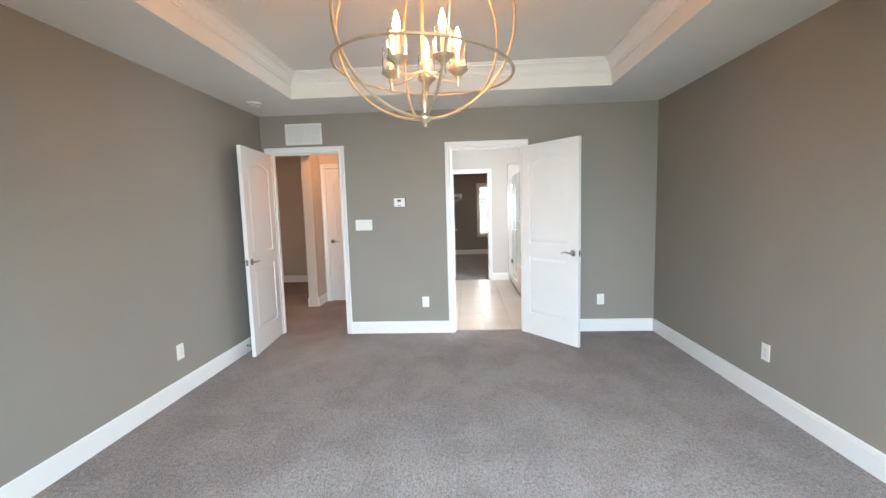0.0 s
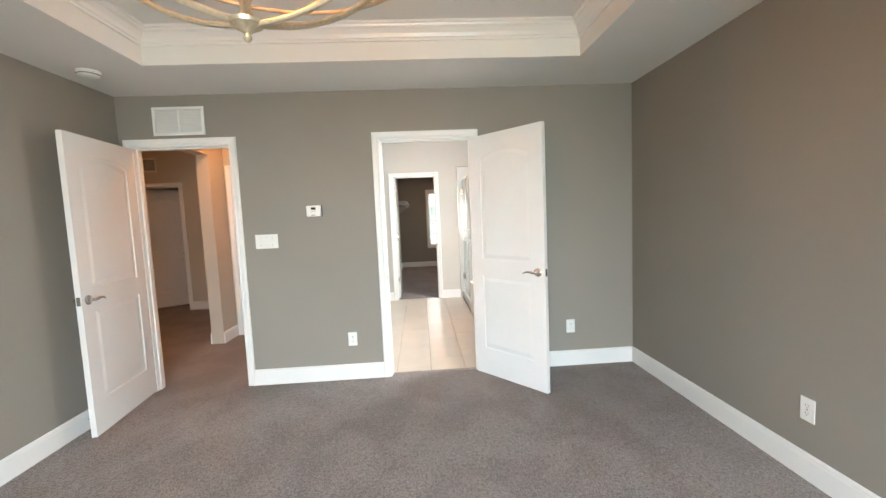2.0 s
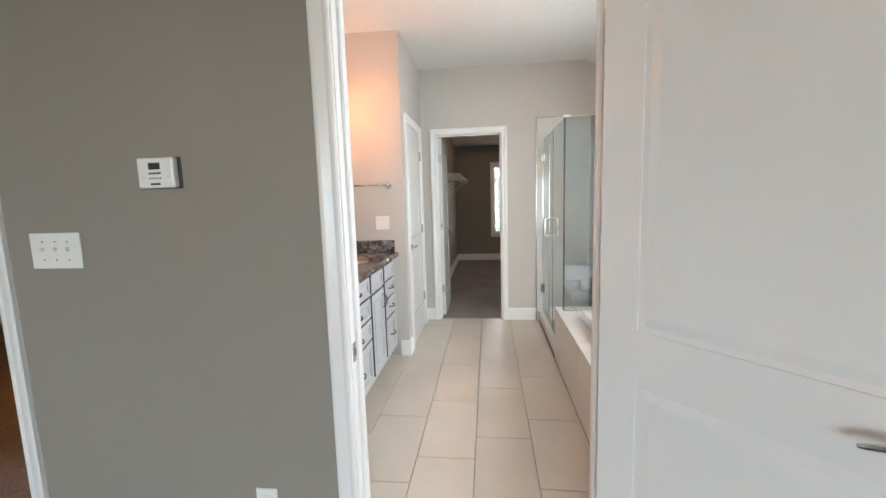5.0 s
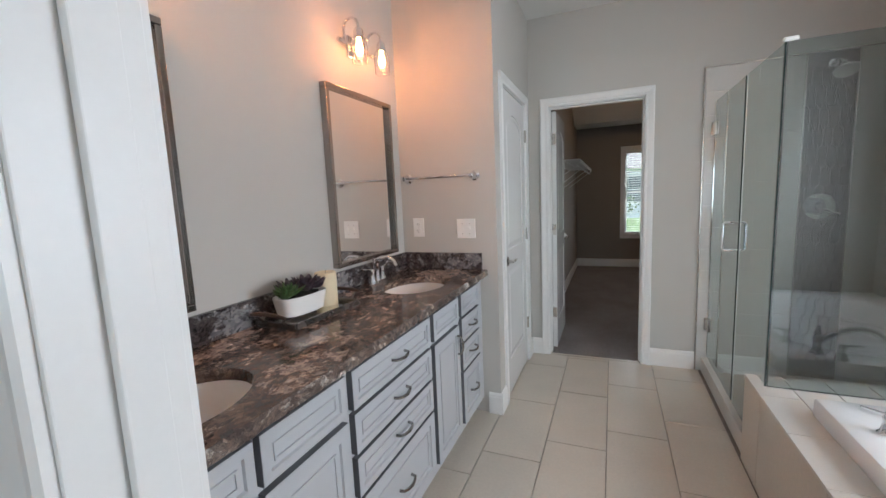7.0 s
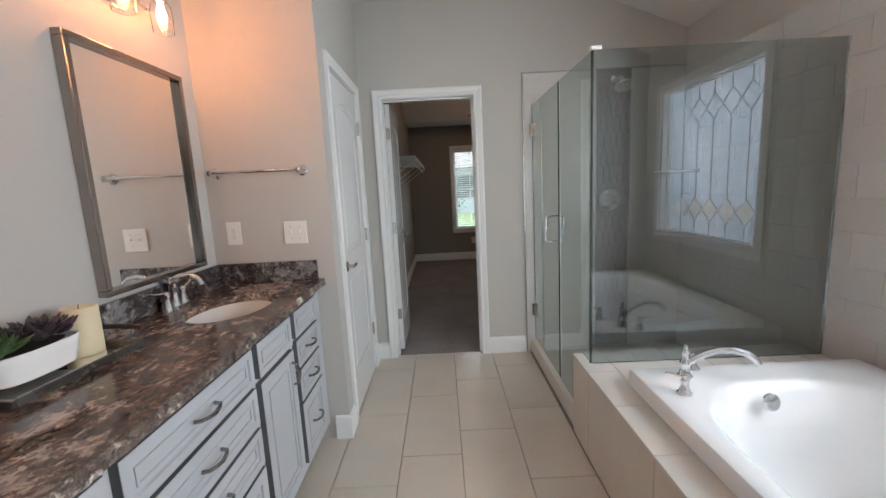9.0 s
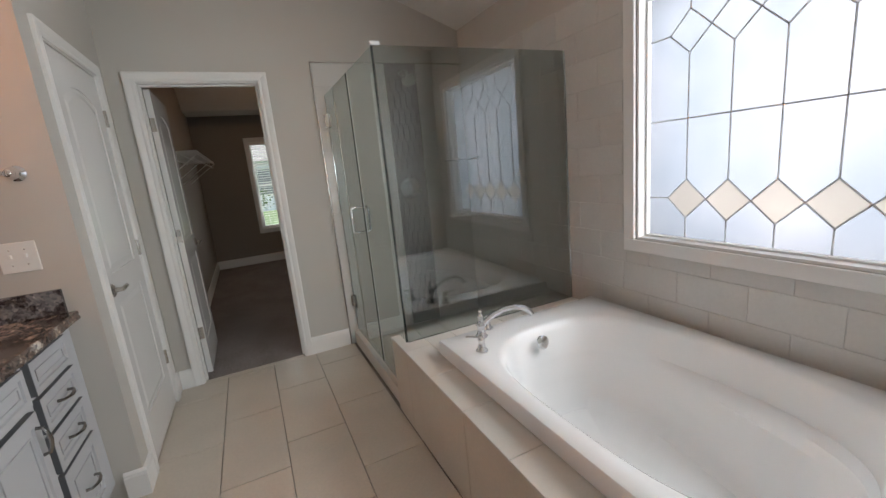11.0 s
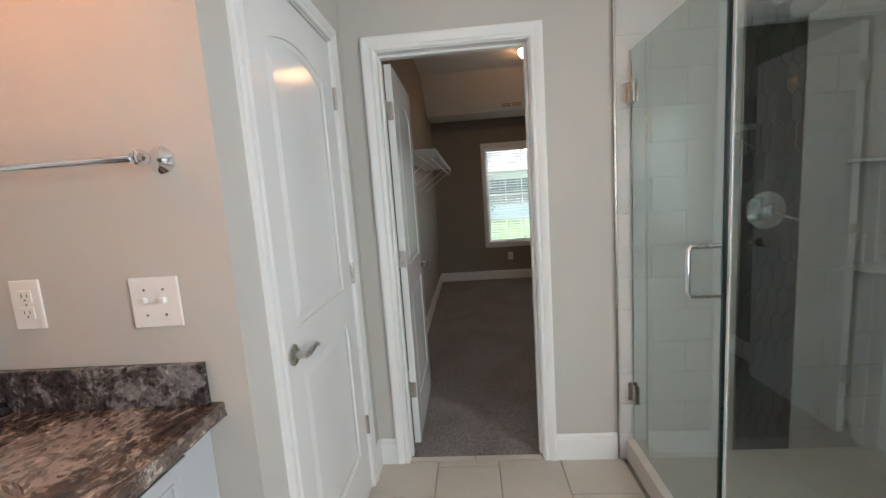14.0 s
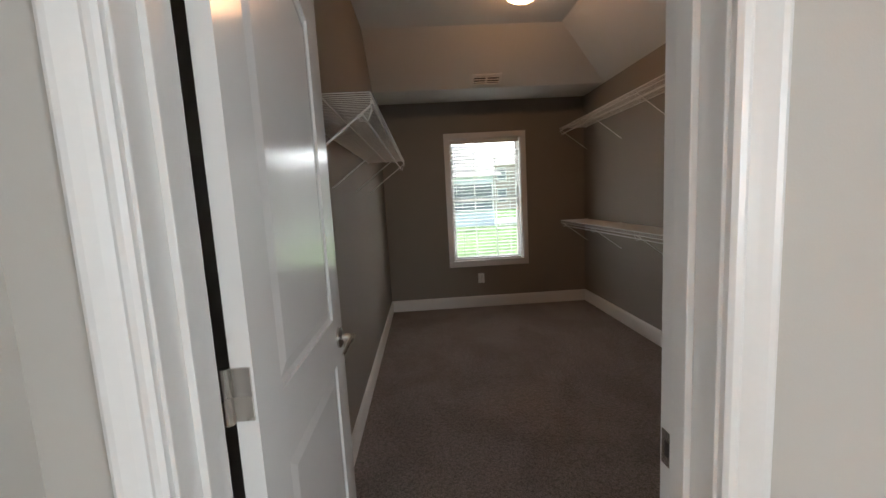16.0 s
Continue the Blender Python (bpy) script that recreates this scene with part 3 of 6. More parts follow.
# baseboards
def baseboard(x0, y0, x1, y1, nx, ny, h=0.135):
    """A board along a wall from one point to the other; n points into the room."""
    d = Vector((x1 - x0, y1 - y0, 0))
    m = Matrix(((d.normalized().x, nx, 0, x0), (d.normalized().y, ny, 0, y0), (0, 0, 1, 0), (0, 0, 0, 1)))
    prof = [(0, 0), (0.014, 0), (0.014, h - 0.028), (0.011, h - 0.020), (0.011, h - 0.012), (0.005, h - 0.003), (0.002, h), (0, h)]
    bm = bmesh.new()
    a = [bm.verts.new(m @ Vector((0.0, p, z))) for p, z in prof]
    c = [bm.verts.new(m @ Vector((d.length, p, z))) for p, z in prof]
    bm.faces.new(a), bm.faces.new(c[::-1])
    for i in range(len(prof)):
        bm.faces.new((a[i], a[(i + 1) % len(prof)], c[(i + 1) % len(prof)], c[i]))
    return structure("baseboard", bm, "trim", "white painted baseboard")


CAS = 0.061
baseboard(XL, YB, XL, YF, 1, 0)
baseboard(XR, YB, XR, YF, -1, 0)
baseboard(L_DOOR[1] + CAS, YF, B_DOOR[0] - CAS, YF, 0, -1)
baseboard(B_DOOR[1] + CAS, YF, XR - 0.014, YF, 0, -1)
baseboard(XL, YB, XR, YB, 0, 1)
baseboard(X_NOOK - 0.075, Y_TOWEL, X_NOOK + 0.014, Y_TOWEL, 0, -1)
baseboard(X_NOOK, Y_TOWEL, X_NOOK, N_DOOR[0] - CAS, 1, 0)
baseboard(X_NOOK, N_DOOR[1] + CAS, X_NOOK, Y_CL, 1, 0)
baseboard(X_NOOK + 0.014, Y_CL, C_DOOR[0] - CAS, Y_CL, 0, -1)
baseboard(C_DOOR[1] + CAS, Y_CL, 2.772, Y_CL, 0, -1)
baseboard(X_CL, Y_CL + 0.12, X_CL, Y_CB, 1, 0)
baseboard(X_CR, Y_CL + 0.12, X_CR, Y_CB, -1, 0)
baseboard(X_CL + 0.014, Y_CB, X_CR - 0.014, Y_CB, 0, -1)
baseboard(-3.7, 9.15, F_DOOR[0] - CAS, 9.15, 0, -1)
baseboard(F_DOOR[1] + CAS, 9.15, -0.35, 9.15, 0, -1)
baseboard(-0.21, 7.05, -0.21, 7.40, 1, 0)
baseboard(-0.35, 7.05, -0.35, 9.15, -1, 0)


# ---- door frames and doors ----
def door_frame(name, m, w, depth, label, stop_at=0.04):
    """Jambs, head, stops and moulded casings of a doorway; local x across it, y through the wall."""
    ob = tagged(thing(name, m, label, "door frame"), kind="structure")
    j = 0.017
    part("jamb", boxes((-G + 0.0005, -G + j, 0, depth, 0, HEAD + G - j), (w + G - j, w + G - 0.0005, 0, depth, 0, HEAD + G - j), (-G + 0.0005, w + G - 0.0005, 0, depth, HEAD + G - j, HEAD + G - 0.0005), bevel=0.0015), "trim", ob)
    s0, s1 = stop_at, stop_at + 0.035
    part("stop", boxes((-G + j, -G + j + 0.011, s0, s1, 0, HEAD - 0.017), (w + G - j - 0.011, w + G - j, s0, s1, 0, HEAD - 0.017), (-G + j, w + G - j, s0, s1, HEAD + G - j - 0.011, HEAD + G - j), bevel=0.0015), "trim", ob)
    for face, sign in ((0.0, -1), (depth, 1)):
        bm = bmesh.new()
        prof = [(0.0, 0.009), (0.006, 0.013), (0.014, 0.013), (0.020, 0.010), (0.032, 0.014), (0.047, 0.018), (0.055, 0.018), (CAS, 0.015), (CAS, 0.0), (0.0, 0.0)]
        path = [((0, 0), (-1, 0)), ((0, HEAD), (-1, 1)), ((w, HEAD), (1, 1)), ((w, 0), (1, 0))]
        rings = [[bm.verts.new((px + ox * d, face + sign * t, pz + oz * d)) for d, t in prof] for (px, pz), (ox, oz) in path]
        for a, c in zip(rings, rings[1:]):
            for k in range(len(prof)):
                bm.faces.new((a[k], a[(k + 1) % len(prof)], c[(k + 1) % len(prof)], c[k]))
        bm.faces.new(rings[0]), bm.faces.new(rings[-1][::-1])
        part("casing", bm, "trim", ob)
    return ob


def lever_bm(y, sign, x, toward):
    """Rosette, neck and curved lever on one face of a door."""
    m = Matrix.Translation((x, y, 0.93)) @ Matrix.Rotation(radians(90) * sign, 4, "X")
    bm = lathe([(0, 0), (0.032, 0), (0.032, 0.006), (0.026, 0.011), (0.012, 0.013), (0.0105, 0.045), (0.0, 0.047)], m, 20)
    o = -sign * 0.042
    pts = [(x - toward * 0.006, y + o, 0.93), (x + toward * 0.02, y + o * 1.05, 0.931), (x + toward * 0.05, y + o * 1.08, 0.936), (x + toward * 0.08, y + o * 1.02, 0.933), (x + toward * 0.105, y + o * 0.9, 0.922), (x + toward * 0.116, y + o * 0.82, 0.917)]
    return add_tube(bm, pts, [0.0095, 0.010, 0.0085, 0.0075, 0.006, 0.004], 8)


def door_leaf(name, m, w, flip, label, hinge_x=0.0, knuckle=-1):
    """A two-panel moulded door, arched at the top panel; hinge edge at local x 0, its thickness to flip * y."""
    h, t, z0 = HEAD - 0.012, 0.035, 0.012
    ob = tagged(thing(name, m, label, "door"), kind="structure")
    ya, yb = sorted((0.0, flip * t))
    rec = 0.007
    st, rails = 0.115, (0.24, 0.86, 1.00)
    bm = boxes((0.003, w - 0.003, ya + rec, yb - rec, z0, h))
    for y0, y1 in ((ya, ya + rec), (yb - rec, yb)):
        add_box(bm, 0.003, st, y0, y1, z0, h)
        add_box(bm, w - st, w - 0.003, y0, y1, z0, h)
        add_box(bm, st, w - st, y0, y1, z0, rails[0])
        add_box(bm, st, w - st, y0, y1, rails[1], rails[2])
        rise, zt = 0.055, h - 0.185
        half = w / 2 - st
        rad = (half * half + rise * rise) / (2 * rise)
        ang = math.degrees(math.asin(half / rad))
        curve = arc(w / 2, zt + rise - rad, rad, 90 + ang, 90 - ang, 14)
        poly = curve + [(w - st, h), (st, h)]
        add_prism(bm, poly, poly, y0, y1, Matrix(((1, 0, 0, 0), (0, 0, 1, 0), (0, 1, 0, 0), (0, 0, 0, 1))))
    part("leaf", bm, "door", ob)
    for face, sgn in ((ya, -1), (yb, 1)):
        for zlo, zhi, top in ((rails[0], rails[1], 0), (rails[2], h - 0.185, 0.055)):
            def outline(i):
                if not top:
                    return [(st + i, zlo + i), (w - st - i, zlo + i), (w - st - i, zhi - i), (st + i, zhi - i)]
                hf = w / 2 - st - i
                rd = (hf * hf + top * top) / (2 * top)
                an = math.degrees(math.asin(hf / rd))
                return [(st + i, zlo + i), (w - st - i, zlo + i)] + arc(w / 2, zhi - i + top - rd, rd, 90 - an, 90 + an, 12)
            pm = bmesh.new()
            base = face - sgn * rec
            mm = Matrix(((1, 0, 0, 0), (0, 0, sgn, base), (0, 1, 0, 0), (0, 0, 0, 1)))
            add_prism(pm, outline(0.016), outline(0.042), 0.0002, 0.0055, mm)
            part("panel", pm, "door", ob)
    part("handle", lever_bm(ya, 1, w - 0.062, -1), "nickel", ob, "brushed nickel lever handle", True)
    part("handle", lever_bm(yb, -1, w - 0.062, -1), "nickel", ob, "brushed nickel lever handle", True)
    part("latch_plate", boxes((w - 0.0035, w - 0.0015, ya + 0.006, yb - 0.006, 0.90, 0.957)), "nickel", ob, "brushed nickel latch plate")
    ky = ya if knuckle < 0 else yb
    for z in (0.325, 1.05, 1.80):
        hb = boxes((-0.0015, 0.003, min(ya + 0.004, ky + knuckle * 0.006), max(yb - 0.004, ky + knuckle * 0.006), z - 0.044, z + 0.044))
        add_tube(hb, [(-0.003, ky + knuckle * 0.006, z - 0.046), (-0.003, ky + knuckle * 0.006, z + 0.046)], 0.0085, 10)
        part("hinge", hb, "nickel", ob, "brushed nickel butt hinge")
    return ob


door_frame("door_frame_1", pose(L_DOOR[0], YF, 0), L_DOOR[1] - L_DOOR[0], 0.10, "white moulded casing of the hall doorway")
door_frame("door_frame_2", pose(B_DOOR[0], YF, 0), B_DOOR[1] - B_DOOR[0], 0.10, "white moulded casing of the bathroom doorway")
door_frame("door_frame_3", pose(C_DOOR[0], Y_CL, 0), C_DOOR[1] - C_DOOR[0], 0.12, "white moulded casing of the walk-in closet doorway", 0.045)
door_frame("door_frame_4", pose(X_NOOK, N_DOOR[0], 0, 0, 0, 90), N_DOOR[1] - N_DOOR[0], 0.11, "white moulded casing of the linen closet", 0.042)
door_frame("door_frame_5", pose(H_DOOR[0], 7.40, 0), H_DOOR[1] - H_DOOR[0], 0.12, "white moulded casing of a hall closet", 0.042)
door_frame("door_frame_6", pose(F_DOOR[0], 9.15, 0), F_DOOR[1] - F_DOOR[0], 0.12, "white moulded casing of the far hall doorway")
door_leaf("door_1", pose(-0.149, 5.722, 0, 0, 0, -84.3), 0.752, -1, "white two-panel door standing open against the wall", knuckle=-1)
door_leaf("door_2", pose(2.579, 5.722, 0, 0, 0, -50.9), 0.727, 1, "white two-panel bathroom door standing wide open", knuckle=1)
door_leaf("door_3", pose(1.727, 9.146, 0, 0, 0, 90.3), 0.675, -1, "white two-panel closet door opened inwards", knuckle=1)
door_leaf("door_4", pose(X_NOOK - 0.004, N_DOOR[1] - 0.005, 0, 0, 0, -90), N_DOOR[1] - N_DOOR[0] - 0.010, -1, "white two-panel linen closet door, shut", knuckle=1)
door_leaf("door_5", pose(H_DOOR[1] - 0.005, 7.404, 0, 0, 0, 180), H_DOOR[1] - H_DOOR[0] - 0.010, -1, "white two-panel hall closet door, shut", knuckle=1)
door_leaf("door_6", pose(F_DOOR[0] + 0.005, 9.265, 0, 0, 0, 38), F_DOOR[1] - F_DOOR[0] - 0.010, 1, "white two-panel far hall door, ajar", knuckle=-1)


# jamb leaf of the closet door's hinges and the strike plates
def plate(m, w, h, label, category, name):
    ob = thing(name, m, label, category)
    part("plate", box(-w / 2, w / 2, -0.002, 0.0, -h / 2, h / 2, bevel=0.0006), "nickel", ob)
    part("slot", box(-w * 0.2, w * 0.2, -0.0026, -0.002, -h * 0.22, h * 0.22), "dark_metal", ob)
    return ob


plate(pose(B_DOOR[0] + 0.005, 5.76, 0.885, 0, 0, 90), 0.034, 0.062, "brushed nickel strike plate on the white jamb", "strike plate", "strike_plate")
plate(pose(C_DOOR[1] - 0.005, 9.10, 0.93, 0, 0, -90), 0.030, 0.058, "brushed nickel strike plate on the white jamb", "strike plate", "strike_plate")
structure("threshold", box(B_DOOR[0], B_DOOR[1], 5.775, 5.80, -0.02, 0.006, bevel=0.002), "grout", "low strip between carpet and tile")


# ---- bedroom things ----
def wall_plate(m, w, h, kind, label, category, count=1):
    """A switch or outlet cover; local x across, z up, y into the wall."""
    ob = thing("light_switch" if kind == "switch" else "wall_outlet", m, label, category)
    part("cover", box(-w / 2, w / 2, -0.006, 0, -h / 2, h / 2, bevel=0.0022), "plastic", ob)
    for i in range(count):
        cx = (i - (count - 1) / 2) * 0.046
        if kind == "switch":
            part("toggle", boxes((cx - 0.005, cx + 0.005, -0.017, -0.005, -0.002, 0.012), bevel=0.001), "plastic", ob)
            part("screw", lathe([(0, 0.0068), (0.003, 0.0068), (0.003, 0.005)], Matrix.Translation((cx, 0, 0.03)) @ Matrix.Rotation(radians(90), 4, "X"), 8), "nickel", ob)
            part("screw", lathe([(0, 0.0068), (0.003, 0.0068), (0.003, 0.005)], Matrix.Translation((cx, 0, -0.03)) @ Matrix.Rotation(radians(90), 4, "X"), 8), "nickel", ob)
        else:
            for cz in (0.02, -0.02):
                soc = part("socket", box(cx - 0.017, cx + 0.017, -0.0078, -0.005, cz - 0.0145, cz + 0.0145, bevel=0.001), "plastic", ob)
                part("slot", boxes((cx - 0.008, cx - 0.006, -0.0082, -0.0076, cz - 0.002, cz + 0.007), (cx + 0.006, cx + 0.008, -0.0082, -0.0076, cz - 0.002, cz + 0.006), (cx - 0.002, cx + 0.002, -0.0082, -0.0076, cz - 0.010, cz - 0.006)), "dark_plastic", soc)
            part("screw", lathe([(0, 0.0068), (0.003, 0.0068), (0.003, 0.005)], Matrix.Translation((cx, 0, 0)) @ Matrix.Rotation(radians(90), 4, "X"), 8), "nickel", ob)
    return ob


wall_plate(pose(0.852, YF, 1.23), 0.185, 0.118, "switch", "white four-toggle light switch on a taupe wall", "light switch", 3)
wall_plate(pose(1.512, YF, 0.355), 0.075, 0.118, "outlet", "white duplex outlet low on a taupe wall", "outlet")
wall_plate(pose(3.43, YF, 0.355), 0.075, 0.118, "outlet", "white duplex outlet low on a taupe wall", "outlet")
wall_plate(pose(XL, 4.21, 0.345, 0, 0, 90), 0.075, 0.118, "outlet", "white duplex outlet low on a taupe wall", "outlet")
wall_plate(pose(XR, 4.07, 0.355, 0, 0, -90), 0.075, 0.118, "outlet", "white duplex outlet low on a taupe wall", "outlet")
wall_plate(pose(2.70, Y_CB, 0.355), 0.075, 0.118, "outlet", "white duplex outlet below the closet window", "outlet")
wall_plate(pose(1.374, Y_TOWEL, 1.17), 0.118, 0.118, "switch", "white two-toggle light switch above the vanity", "light switch", 2)
wall_plate(pose(1.055, Y_TOWEL, 1.18), 0.075, 0.118, "outlet", "white duplex outlet above the vanity", "outlet")

th = thing("thermostat", pose(1.26, YF, 1.467), "small white wall thermostat with a dark screen", "thermostat")
part("body", box(-0.060, 0.060, -0.030, -0.004, -0.046, 0.046, bevel=0.006), "plastic", th)
# dark sheet, wider on the right, draws the body's shadow on the wall
part("wall_base", box(-0.063, 0.066, -0.005, 0.0, -0.048, 0.048, bevel=0.001), "dark_plastic", th, "dark plate standing in for the shadow round the thermostat")
part("screen", box(-0.020, 0.018, -0.0312, -0.029, 0.010, 0.030), "lcd", th, "dark display")
part("label_bar", box(-0.022, 0.020, -0.0308, -0.0295, -0.004, 0.001), "nickel", th)
part("logo_mark", box(-0.018, 0.014, -0.0308, -0.0295, -0.037, -0.031), "dark_plastic", th)
for i in range(4):
    part("button", box(-0.020 + i * 0.011, -0.013 + i * 0.011, -0.0325, -0.0295, -0.019, -0.014, bevel=0.001), "nickel", th)
for sx in (-0.045, 0.042):
    part("button", box(sx - 0.006, sx + 0.006, -0.0325, -0.0295, -0.020, -0.010, bevel=0.002), "plastic", th)


def vent(m, w, h, label, backing="rubber", pitch=0.0125):
    """A return-air grille with two louvred fields; local y into the wall."""
    ob = thing("wall_vent", m, label, "vent")
    f = 0.024
    part("frame", boxes((-w / 2, w / 2, -0.012, 0, h / 2 - f, h / 2), (-w / 2, w / 2, -0.012, 0, -h / 2, -h / 2 + f), (-w / 2, -w / 2 + f, -0.012, 0, -h / 2 + f, h / 2 - f), (w / 2 - f, w / 2, -0.012, 0, -h / 2 + f, h / 2 - f), bevel=0.003), "trim", ob)
    part("divider", box(-0.007, 0.007, -0.010, 0, -h / 2 + f, h / 2 - f), "trim", ob)
    part("backing", box(-w / 2 + 0.01, w / 2 - 0.01, -0.0015, -0.0002, -h / 2 + 0.01, h / 2 - 0.01), backing, ob)
    k = max(int((h - 2 * f) / pitch), 3)
    for i in range(k):
        z = -h / 2 + f + (i + 0.5) * (h - 2 * f) / k
        for a, b in ((-w / 2 + f, -0.007), (0.007, w / 2 - f)):
            sm = bmesh.new()
            add_prism(sm, [(-0.009, z - 0.001), (-0.002, z + 0.0045), (-0.002, z + 0.0060), (-0.009, z + 0.0005)], [(-0.009, z - 0.001), (-0.002, z + 0.0045), (-0.002, z + 0.0060), (-0.009, z + 0.0005)], a, b, Matrix(((0, 0, 1, 0), (1, 0, 0, 0), (0, 1, 0, 0), (0, 0, 0, 1))))
            part("slat", sm, "trim", ob)
    return ob


vent(pose(0.232, YF, 2.235), 0.405, 0.225, "white louvred return-air grille above the doorway")
vent(pose(-2.26, 9.15, 2.39), 0.42, 0.22, "white louvred return-air grille over the far door", "dark_plastic")
slope_ang = math.degrees(math.atan2(KZ - KE, KF - KY))
vent(pose(2.75, 12.745, KE + (KF - 12.745) * (KZ - KE) / (KF - KY), 90 - slope_ang, 0, 0), 0.30, 0.135, "white louvred vent on the sloping closet ceiling", "dark_plastic", 0.030)

sd = thing("smoke_detector", pose(-0.015, 5.17, 2.44), "round white smoke detector on the ceiling", "smoke detector")
part("base", lathe([(0, 0), (0.068, 0), (0.068, -0.010), (0.064, -0.012)], segs=28), "plastic", sd, smooth=True)
part("cover", lathe([(0.064, -0.011), (0.062, -0.026), (0.052, -0.034), (0.030, -0.038), (0.0, -0.039)], segs=28), "plastic", sd, smooth=True)
part("vent_ring", lathe([(0.0635, -0.020), (0.0645, -0.020), (0.0640, -0.025), (0.0622, -0.025)], segs=28), "dark_plastic", sd)

ds = thing("door_stop", pose(XL + 0.014, 5.13, 0.075, 0, 90, 0), "spring door stop screwed to the white baseboard", "door stop")
part("foot", lathe([(0, 0), (0.012, 0), (0.010, 0.006), (0.006, 0.010), (0, 0.010)], segs=12), "chrome", ds)
part("spring", tube([(0.0055 * math.cos(i * 0.9), 0.0055 * math.sin(i * 0.9), 0.008 + i * 0.0009) for i in range(64)], 0.0014, 5), "chrome", ds)
part("tip", lathe([(0, 0.062), (0.008, 0.062), (0.009, 0.070), (0.007, 0.078), (0, 0.079)], segs=12), "rubber", ds, "white rubber tip")


def chandelier():
    ob = thing("chandelier", pose(1.803, 3.13, 0.066), "open orb chandelier of champagne metal hoops with lit candle bulbs", "chandelier")
    zc, r = 2.125, 0.40
    for i, (turn, lean) in enumerate(((-6, 0), (30, 0), (110, 0))):
        rot = Matrix.Translation((0, 0, zc)) @ Matrix.Rotation(radians(turn), 4, "Z")
        rr = r - i * 0.006
        part("hoop", tube([rot @ Vector((rr * math.cos(k * math.tau / 56), 0, rr * math.sin(k * math.tau / 56))) for k in range(56)], 0.0085, 8, True, 0.7), "champagne", ob, "", True)
    part("finial", lathe([(0, 1.690), (0.006, 1.694), (0.009, 1.700), (0.005, 1.708), (0.018, 1.716), (0.032, 1.724), (0.034, 1.732), (0.020, 1.738), (0.012, 1.75), (0.0, 1.752)]), "champagne", ob, "", True)
    part("stem", lathe([(0.008, 1.745), (0.012, 1.77), (0.022, 1.80), (0.012, 1.83), (0.008, 1.86), (0.007, 2.50), (0.013, 2.505), (0.017, 2.52), (0.010, 2.535), (0.0, 2.536)], segs=14), "champagne", ob, "", True)
    rot = Matrix.Translation((0, 0, 1.935)) @ Matrix.Rotation(radians(4), 4, "Y")
    part("hoop", tube([rot @ Vector((0.392 * math.cos(k * math.tau / 56), 0.392 * math.sin(k * math.tau / 56), 0)) for k in range(56)], 0.0075, 8, True, 0.7), "champagne", ob, "", True)
    for k in range(5):
        a = radians(72 * k + 90)
        c, s = math.cos(a), math.sin(a)
        part("arm", tube([(c * q, s * q, z) for q, z in ((0.010, 1.93), (0.04, 1.918), (0.075, 1.902), (0.12, 1.894), (0.160, 1.892))], 0.0042, 8), "champagne", ob, "", True)
        m = Matrix.Translation((0.160 * c, 0.160 * s, 0))
        part("cup", lathe([(0.0, 1.865), (0.008, 1.867), (0.009, 1.905), (0.013, 1.91), (0.013, 1.918), (0.026, 1.93), (0.043, 1.943), (0.046, 1.949), (0.0, 1.949)], m, 20), "champagne", ob, "", True)
        part("candle_sleeve", lathe([(0.010, 1.9495), (0.010, 2.036), (0.0, 2.037)], m, 12), "wax", ob, "ivory candle sleeve", True)
        sh = part("glass_sleeve", lathe([(0.038, 1.950)] + [(0.0385 + 0.0014 * (i % 2), 1.954 + 0.009 * i) for i in range(12)] + [(0.036, 2.053), (0.035, 1.953)], m, 22), "bulb_glass", ob, "clear rippled glass sleeve", True)
        sh.visible_shadow = False
        part("bulb", lathe([(0.0, 2.037), (0.007, 2.038), (0.012, 2.055), (0.0155, 2.075), (0.012, 2.10), (0.006, 2.122), (0.0, 2.135)], m, 10), "bulb_warm", ob, "lit flame-shaped bulb", True)
    for k in range(3):
        z = 2.545 + k * 0.0165
        ang = 90 * (k % 2)
        rot = Matrix.Translation((0, 0, z)) @ Matrix.Rotation(radians(ang), 4, "Z")
        part("chain_link", tube([rot @ Vector((0.006 * math.cos(j * math.tau / 10), 0, 0.011 * math.sin(j * math.tau / 10))) for j in range(10)], 0.0018, 5, True), "champagne", ob)
    part("canopy", lathe([(0.0, TZ - 0.100), (0.014, TZ - 0.097), (0.03, TZ - 0.088), (0.062, TZ - 0.076), (0.066, TZ - 0.068), (0.0, TZ - 0.0675)]), "champagne", ob, "", True)
    return ob


chandelier()


# ---- bathroom: vanity ----
FX = 1.455                                  # face frame plane of the cabinets
def pull(x, y, z, upright=False):
    """A bowed bar pull standing on a cabinet front that faces +x."""
    h = 0.048
    pts = [(0.0, -h), (0.018, -h * 0.93), (0.026, -h * 0.5), (0.029, 0.0), (0.026, h * 0.5), (0.018, h * 0.93), (0.0, h)]
    pts = [(x + a, y, z + b) if upright else (x + a, y + b, z - 0.004 + 0.004 * abs(b) / h) for a, b in pts]
    return tube(pts, [0.006, 0.0052, 0.0058, 0.0066, 0.0058, 0.0052, 0.006], 8)


